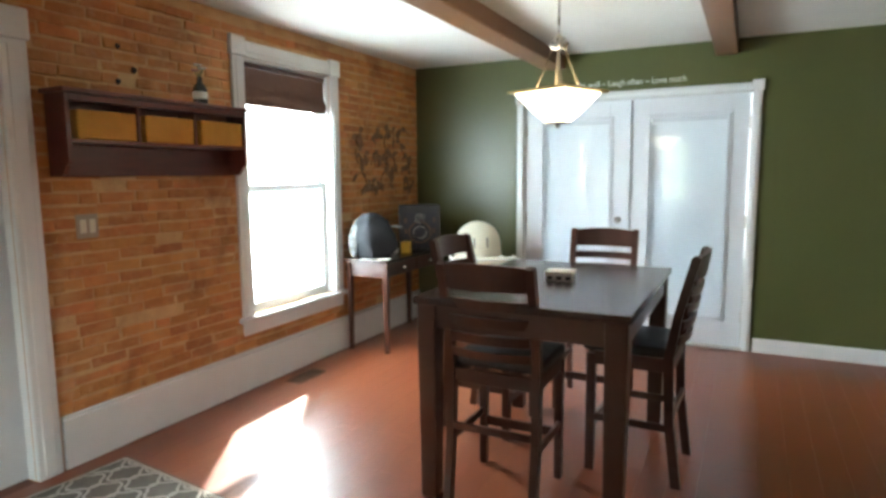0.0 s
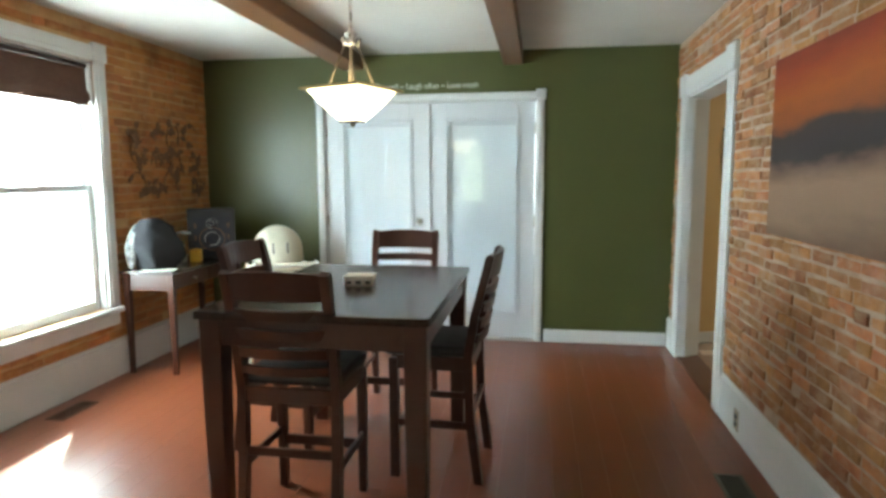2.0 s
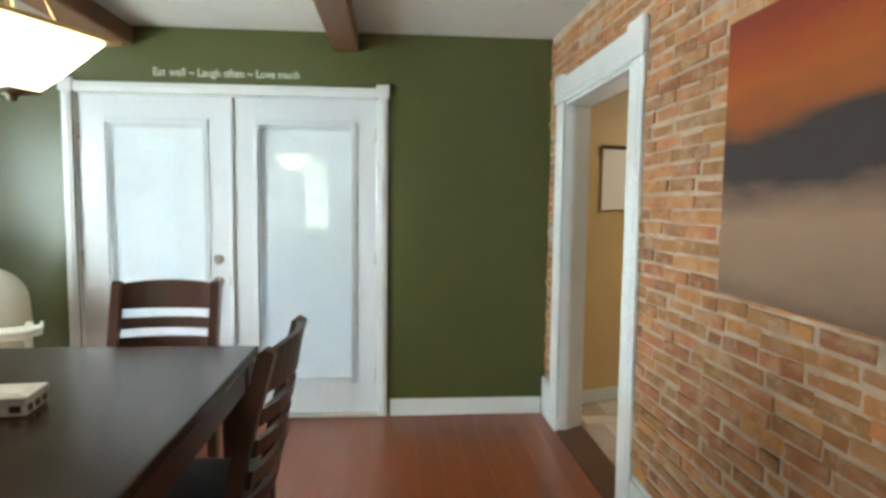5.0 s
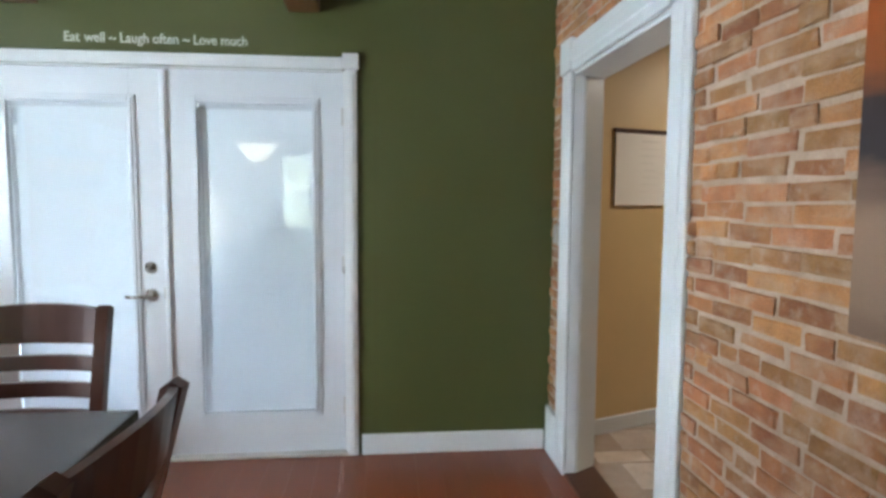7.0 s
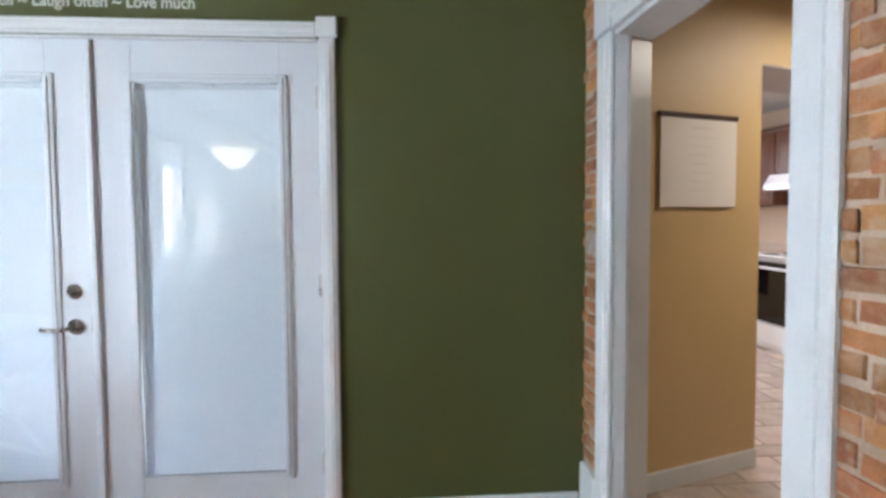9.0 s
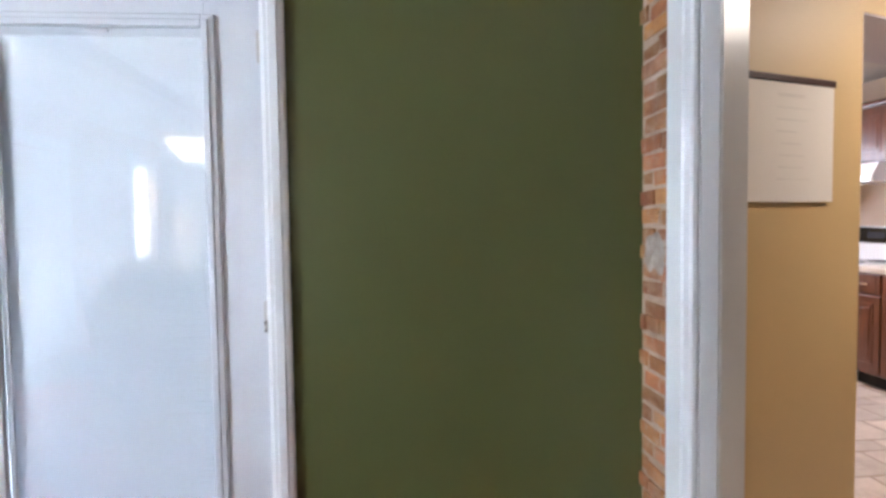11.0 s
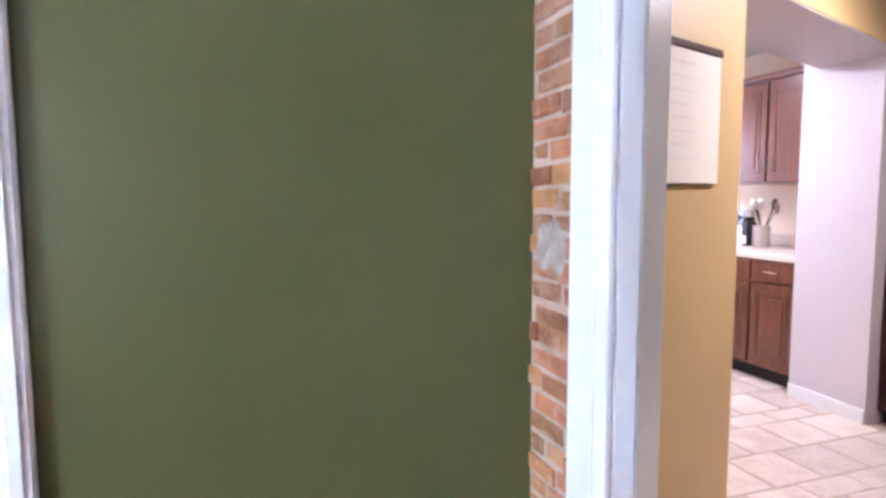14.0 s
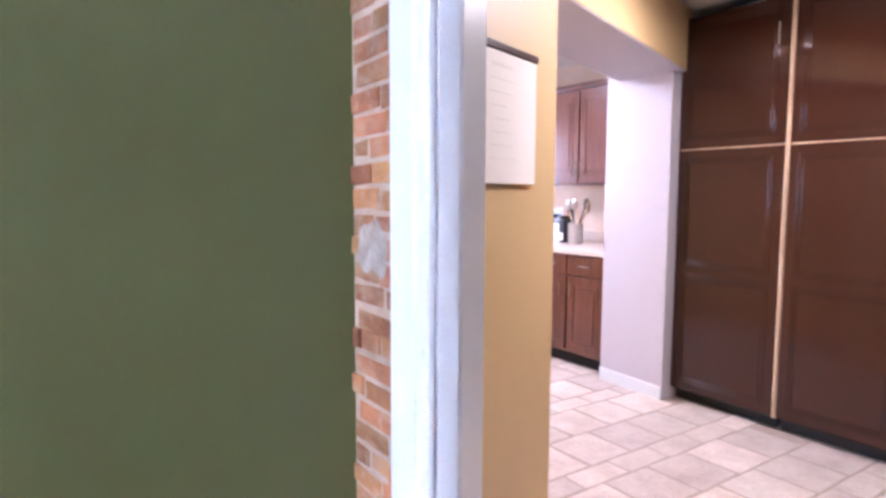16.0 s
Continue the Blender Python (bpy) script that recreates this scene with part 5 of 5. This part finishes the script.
def range_hood():
    t = thing("range_hood", pose(4.47, 7.81, 1.56), "white range hood under the short cabinet", "range hood")
    bm = prism([(0, 0), (-0.44, 0.0), (-0.46, 0.05), (-0.40, 0.15), (0, 0.15)], 0.74, "y")
    part("shell", bm, appliance, t)
    part("front_lip", box((-0.468, -0.365, 0.002), (-0.461, 0.365, 0.045), 0.002), steel, t)
    for k in (-0.18, -0.12):
        part("switch", box((-0.452, k - 0.018, 0.075), (-0.436, k + 0.018, 0.10), 0.002, Matrix.Rotation(radians(-30), 3, "Y")), black_plastic, t)


range_hood()


def stove():
    t = thing("stove", pose(3.84, 7.81, 0), "white electric stove with black glass oven door", "stove")
    w = 0.375
    part("body", box((0.03, -w, 0.0), (0.62, w, 0.895), 0.004), appliance, t)
    part("cooktop", box((-0.005, -w, 0.896), (0.62, w, 0.915), 0.006, None, 2), appliance, t)
    part("oven_door", box((0.0, -w + 0.008, 0.27), (0.028, w - 0.008, 0.855), 0.005), black_gloss, t)
    bm = rod((-0.035, -w + 0.07, 0.80), (-0.035, w - 0.07, 0.80), 0.011)
    for s in (-1, 1):
        add_rod(bm, (-0.035, s * (w - 0.09), 0.80), (0.0, s * (w - 0.09), 0.80), 0.008)
    part("oven_handle", bm, appliance, t)
    part("storage_drawer", box((0.002, -w + 0.008, 0.06), (0.028, w - 0.008, 0.255), 0.006), appliance, t)
    b = part("control_panel", box((0.54, -w, 0.9155), (0.62, w, 1.20), 0.006), appliance, t)
    part("control_glass", box((0.532, -w + 0.01, 1.06), (0.539, w - 0.01, 1.19), 0.002), black_gloss, b)
    for y in (-0.31, -0.23, 0.23, 0.31):
        part("knob", rod((0.531, y, 1.125), (0.512, y, 1.125), 0.022, 0.018, 14), black_plastic, b)
    part("display", box((0.529, -0.09, 1.10), (0.5318, 0.09, 1.15)), slate_fabric, b)
    for x, y, r in ((0.15, -0.19, 0.10), (0.15, 0.19, 0.08), (0.40, -0.19, 0.08), (0.40, 0.19, 0.10)):
        bm = bmesh.new()
        for k in range(4):
            rr = r * (0.25 + 0.25 * k)
            pts = [(x + rr * math.cos(6.283 * i / 18), y + rr * math.sin(6.283 * i / 18), 0.924) for i in range(19)]
            for p, q in zip(pts, pts[1:]):
                add_rod(bm, p, q, 0.005, None, 5)
        part("coil_burner", bm, black_plastic, t)
    part("dish_towel", box((-0.062, 0.08, 0.52), (-0.050, 0.30, 0.815), 0.004), red_cloth, t, "crimson dish towel")


stove()


def utensil_crock():
    t = thing("utensil_crock", pose(4.22, 7.12, 0.908), "steel crock full of cooking utensils on the counter", "utensil holder")
    part("crock", lathe([(0.058, 0), (0.062, 0.004), (0.062, 0.165), (0.066, 0.17), (0.060, 0.17), (0.056, 0.165), (0.056, 0.012)], 24), steel, t, smooth=True)
    rng = random.Random(21)
    for i in range(7):
        a, k = rng.uniform(0, 6.28), rng.uniform(0.06, 0.12)
        tip = Vector((k * math.cos(a), k * math.sin(a), rng.uniform(0.24, 0.31)))
        base = Vector((-0.03 * math.cos(a), -0.03 * math.sin(a), 0.02))
        u = part("utensil", rod(tuple(base), tuple(tip), 0.005, 0.006), [black_plastic, steel, strip_m][i % 3], t)
        bm = bmesh.new()
        bmesh.ops.create_uvsphere(bm, u_segments=10, v_segments=8, radius=1)
        bm.transform(Matrix.Translation(tip + (tip - base).normalized() * 0.035) @ Matrix.Rotation(a, 4, "Z") @ Matrix.Diagonal((0.012, 0.032, 0.048, 1)))
        part("utensil_head", bm, [black_plastic, steel, strip_m][i % 3], u, smooth=True)


utensil_crock()


def coffee_maker():
    t = thing("coffee_maker", pose(4.24, 7.25, 0.908), "slim black coffee grinder beside the crock", "coffee grinder")
    part("body", box((-0.05, -0.02, 0), (0.05, 0.04, 0.20), 0.012, None, 2), black_plastic, t)
    part("lid", box((-0.045, -0.016, 0.2005), (0.045, 0.036, 0.235), 0.012, None, 2), black_gloss, t)
    part("label_plate", box((-0.053, -0.014, 0.02), (-0.0505, 0.034, 0.085), 0.001), petal_m, t)


coffee_maker()


def tall_cabinet(y0, y1, label):
    x, xb, zs, top = 3.86, 4.465, 1.60, 2.40
    c = thing("pantry_cabinet", pose(0, 0, 0), label, "cabinet", "tall pantry cabinets")
    part("carcass", box((x, y0, 0.075), (xb, y1, top), 0.002), tall_m, c)
    # plinth coloured near-black for the shade under the doors
    part("toe_kick", box((x + 0.05, y0 + 0.002, 0), (xb, y1 - 0.002, 0.074)), shade_black, c)
    for z0, z1, hz in ((0.085, zs - 0.004, 1.40), (zs + 0.004, top - 0.004, 2.19)):
        d = part("cabinet_door", box((x - 0.021, y0 + 0.004, z0), (x - 0.001, y1 - 0.004, z1), 0.003, None, 2), tall_m, c)
        f = 0.05
        cells = [(z0, z1)] if z0 > 1 else [(z0, 0.88), (0.83, z1)]
        for a, b in cells:
            for w, o, proud in ((0.014, f, 0.007), (0.009, f + 0.024, 0.0045)):
                bm = bmesh.new()
                for p, q in (((y0 + o, a + o), (y1 - o, a + o + w)), ((y0 + o, b - o - w), (y1 - o, b - o)), ((y0 + o, a + o + w), (y0 + o + w, b - o - w)), ((y1 - o - w, a + o + w), (y1 - o, b - o - w))):
                    add_box(bm, (x - 0.021 - proud, p[0], p[1]), (x - 0.0205, q[0], q[1]), 0.0032, None, 3)
                part("moulding", bm, tall_m, d, smooth=True)
        bm = rod((x - 0.05, y0 + 0.045, hz - 0.06), (x - 0.05, y0 + 0.045, hz + 0.06), 0.007, None, 10)
        for e in (-0.045, 0.045):
            add_rod(bm, (x - 0.05, y0 + 0.045, hz + e), (x - 0.021, y0 + 0.045, hz + e), 0.005, None, 8)
        if z0 > 1:
            part("handle", bm, chrome, d, "chrome bar handle")
        else:
            bm.free()
    part("reveal_strip", box((x - 0.0215, y0 + 0.004, zs - 0.0035), (x - 0.003, y1 - 0.004, zs + 0.0035)), strip_m, c)


tall_cabinet(5.248, 5.898, "tall glossy brown pantry cabinet against the pale partition")
tall_cabinet(4.63, 5.222, "tall glossy brown pantry cabinet with chrome handle")
tall_cabinet(4.03, 4.62, "tall glossy brown pantry cabinet beside its twin")
fs = thing("filler_strip", pose(0, 0, 0), "bare pale wood filler strip between the pantry cabinets", "filler strip")
part("strip", box((3.838, 5.2245, 0.075), (4.46, 5.2455, 2.40), 0.003), strip_m, fs)


# ---- pieces of walls and floors ----
def brick_shape(name, ln, ht, proud, chamfer, jitter, seed, material):
    """One brick face that stands proud of a wall in the plane x = 0, towards +x."""
    rng = random.Random(seed)
    a, b = ln / 2, ht / 2
    def ring(x, u, v):
        return [(x, s * u + rng.uniform(-jitter, jitter), t * v + rng.uniform(-jitter, jitter)) for s, t in ((-1, -1), (1, -1), (1, 1), (-1, 1))]
    vs = ring(-0.004, a, b) + ring(proud * 0.55, a, b) + ring(proud, a - chamfer, b - chamfer)
    fs = []
    for k in (0, 4):
        for i in range(4):
            j = (i + 1) % 4
            fs.append((k + i, k + j, k + 4 + j, k + 4 + i))
    fs.append((8, 9, 10, 11))
    me = bpy.data.meshes.new(name)
    me.from_pydata(vs, [], fs)
    me.materials.append(material)
    return me


def lay_bricks(wall, x, facing, y0, y1, z0, z1, holes, near, mat_one, mat_field, seed, ln, course, proud=0.007, jit=0.0018, gap=0.011, wild=1.0, head=0.006):
    """Running bond on a wall; those in the stretch near = (y0, y1) are objects, the rest are joined."""
    rng = random.Random(seed)
    shapes = [brick_shape("brick", ln - head, course - gap, proud, 0.006, jit, seed + i, mat_one) for i in range(6)]
    halves = [brick_shape("brick", ln / 2 - head, course - gap, proud, 0.006, jit, seed + 10 + i, mat_one) for i in range(3)]
    verts, faces, single = [], [], 0
    turn = Matrix.Rotation(0 if facing > 0 else math.pi, 4, "Z")
    rows = int((z1 - z0) / course)
    for r in range(rows):
        z = z0 + (r + 0.5) * course
        y = y0 - (ln / 2 if r % 2 else 0) + rng.uniform(-0.02, 0.02) * wild
        while y < y1:
            half = rng.random() < 0.10 * wild
            step = (ln / 2 if half else ln) * (1 + rng.uniform(-0.06, 0.06) * wild * (0 if half else 1))
            a, b = max(y, y0), min(y + step, y1)
            y += step
            for h in holes:
                if h[2] - 0.02 < z < h[3] + 0.02:
                    if a < h[0] < b:
                        b = h[0]
                    elif a < h[1] < b:
                        a = h[1]
                    elif h[0] <= a and b <= h[1]:
                        b = a
            if b - a < 0.035:
                continue
            cy, dz = (a + b) / 2, rng.uniform(-0.0025, 0.0025) * wild
            off = facing * rng.uniform(-0.0025, 0.0035) * wild
            tip = Matrix.Rotation(rng.uniform(-0.012, 0.012) * wild, 4, "X")
            full = abs((b - a) - ln) < 0.02
            halfish = abs((b - a) - ln / 2) < 0.012
            if near and near[0] < cy < near[1] and (full or halfish) and single < 300:
                ob = new("brick", rng.choice(shapes if full else halves))
                ob.parent = wall
                ob.matrix_world = Matrix.Translation((x + off, cy, z + dz)) @ turn @ tip
                single += 1
                continue
            me = rng.choice(shapes)
            k, base = (b - a - head) / (ln - head), len(verts)
            m = Matrix.Translation((x + off, cy, z + dz)) @ turn @ tip
            for v in me.vertices:
                verts.append(m @ Vector((v.co.x, v.co.y * k, v.co.z)))
            faces += [tuple(base + i for i in p.vertices) for p in me.polygons]
    me = bpy.data.meshes.new("brick_field")
    me.from_pydata(verts, [], faces)
    me.materials.append(mat_field)
    ob = new("brick_field", me)
    ob.parent = wall
    tagged(ob, kind="stuff")


lay_bricks(wall_right, XR, -1, YB, YG, 0.275, ZC - 0.004, [(HY0 - 0.130, HY1 + 0.130, 0, HZ + 0.130)], (2.05, 3.34), brick_a, brick_b, 40, 0.188, 0.0535, proud=0.005, wild=2.1, jit=0.0046, gap=0.0105, head=0.008)
lay_bricks(wall_left, XL, 1, YB, YG, 0.275, ZC - 0.004, [(WY0 - 0.10, WY1 + 0.10, WZ0 - 0.10, WZ1 + 0.10), (DY0 - 0.115, DY1 + 0.115, 0, DZ + 0.115), (VY0 - 0.1, VY1 + 0.1, BZ0 - 0.05, BZ1 + 0.1)], (1.14, 2.40), brick_c, brick_d, 70, 0.200, 0.0605, proud=0.004, gap=0.011, head=0.006, wild=1.7, jit=0.0042)


def mortar_patch(wall, x, facing, y, z, w, h, seed, material, name="mortar_patch"):
    """An uneven smear of old mortar over the bricks."""
    rng = random.Random(seed)
    n = 40
    waves = [(rng.uniform(0.04, 0.16) / (1 + 0.3 * k), rng.uniform(0, 6.283)) for k in range(6)]
    def reach(a):
        return 0.86 + sum(amp * math.sin((k + 1) * a + ph) for k, (amp, ph) in enumerate(waves))
    out = [(w / 2 * reach(6.283 * i / n) * math.cos(6.283 * i / n), h / 2 * reach(6.283 * i / n) * math.sin(6.283 * i / n)) for i in range(n)]
    bm = bmesh.new()
    lo = [bm.verts.new((0, u, v)) for u, v in out]
    hi = [bm.verts.new((facing * 0.004, u * 0.7, v * 0.7)) for u, v in out]
    for i in range(n):
        bm.faces.new((lo[i], lo[(i + 1) % n], hi[(i + 1) % n], hi[i]))
    bm.faces.new(hi)
    ob = part(name, bm, material, wall)
    ob.matrix_world = pose(x, y, z)


pale_mortar = surface("pale_old_mortar", (0.50, 0.44, 0.38), (0.30, 0.225, 0.17), 0.95, scale=22, fine=120, bump=0.3)
mortar_patch(wall_right, XR - 0.0085, -1, 4.70, 1.21, 0.15, 0.15, 1, pale_mortar)
# near-black plugs proud of the brick; the holes' shade is only colour
for hy, hz in ((1.60, 2.11), (1.69, 2.00), (1.59, 1.93)):
    bm = rod((XL + 0.002, hy, hz), (XL + 0.0145, hy, hz), 0.017, 0.013, 9)
    part("hole_plug", bm, shade_black, wall_left)


def lay_planks():
    rng = random.Random(9)
    w, ln = 0.128, 1.22
    def shape(length):
        bm = box((-w / 2 + 0.0003, -length / 2 + 0.0003, -0.012), (w / 2 - 0.0003, length / 2 - 0.0003, 0.0), 0.0005)
        me = mesh_of("plank", bm)
        me.materials.append(plank_m)
        return me
    full = shape(ln)
    vs, fs = [], []
    x, single = XL + w / 2 - 0.0, 0
    while x - w / 2 < XR:
        y = YB - rng.uniform(0, ln)
        while y < YG:
            a, b = max(y, YB), min(y + ln, YG + 0.02)
            y += ln
            if b - a < 0.05:
                continue
            if a > -1.2 and single < 300:
                ob = new("plank", full)
                ob.parent = floor
                ob.matrix_world = Matrix.Translation((x, (a + b) / 2, 0)) @ Matrix.Diagonal((1, (b - a) / ln, 1, 1))
                single += 1
            else:
                k, base = (b - a) / ln, len(vs)
                vs += [(v.co.x + x, v.co.y * k + (a + b) / 2, v.co.z) for v in full.vertices]
                fs += [tuple(base + i for i in p.vertices) for p in full.polygons]
        x += w
    me = bpy.data.meshes.new("plank_field")
    me.from_pydata(vs, [], fs)
    me.materials.append(plank_f)
    ob = new("plank_field", me)
    ob.parent = floor
    tagged(ob, kind="stuff")


lay_planks()


def lay_tiles():
    """Stone-look tiles in a pinwheel of large and small squares."""
    rng = random.Random(4)
    s = 0.305
    def shape(w, d, seed):
        r2 = random.Random(seed)
        bm = box((-w / 2 + 0.008, -d / 2 + 0.008, -0.008), (w / 2 - 0.008, d / 2 - 0.008, 0.0), 0.0025, None, 1)
        for v in bm.verts:
            v.co.x += r2.uniform(-0.006, 0.006)
            v.co.y += r2.uniform(-0.006, 0.006)
        me = mesh_of("tile", bm)
        me.materials.append(tile_m)
        return me
    big = [shape(s, s, i) for i in range(4)]
    oblong = [shape(s, s / 2, 9 + i) for i in range(3)]
    y, row = 2.6, 0
    while y < 8.9:
        d = s if row % 3 != 2 else s / 2
        x = XR + 0.18 + s / 2 - (row * 0.11) % s
        while x < 4.4:
            if x - s / 2 > XR + 0.165 and not (x > 3.9 and y < 8.95):
                ob = new("tile", rng.choice(big if d == s else oblong))
                ob.parent = hall_floor
                ob.matrix_world = Matrix.Translation((x, y, rng.uniform(-0.0006, 0.0006)))
            x += s
        nd = s if (row + 1) % 3 != 2 else s / 2
        y += (d + nd) / 2
        row += 1


lay_tiles()
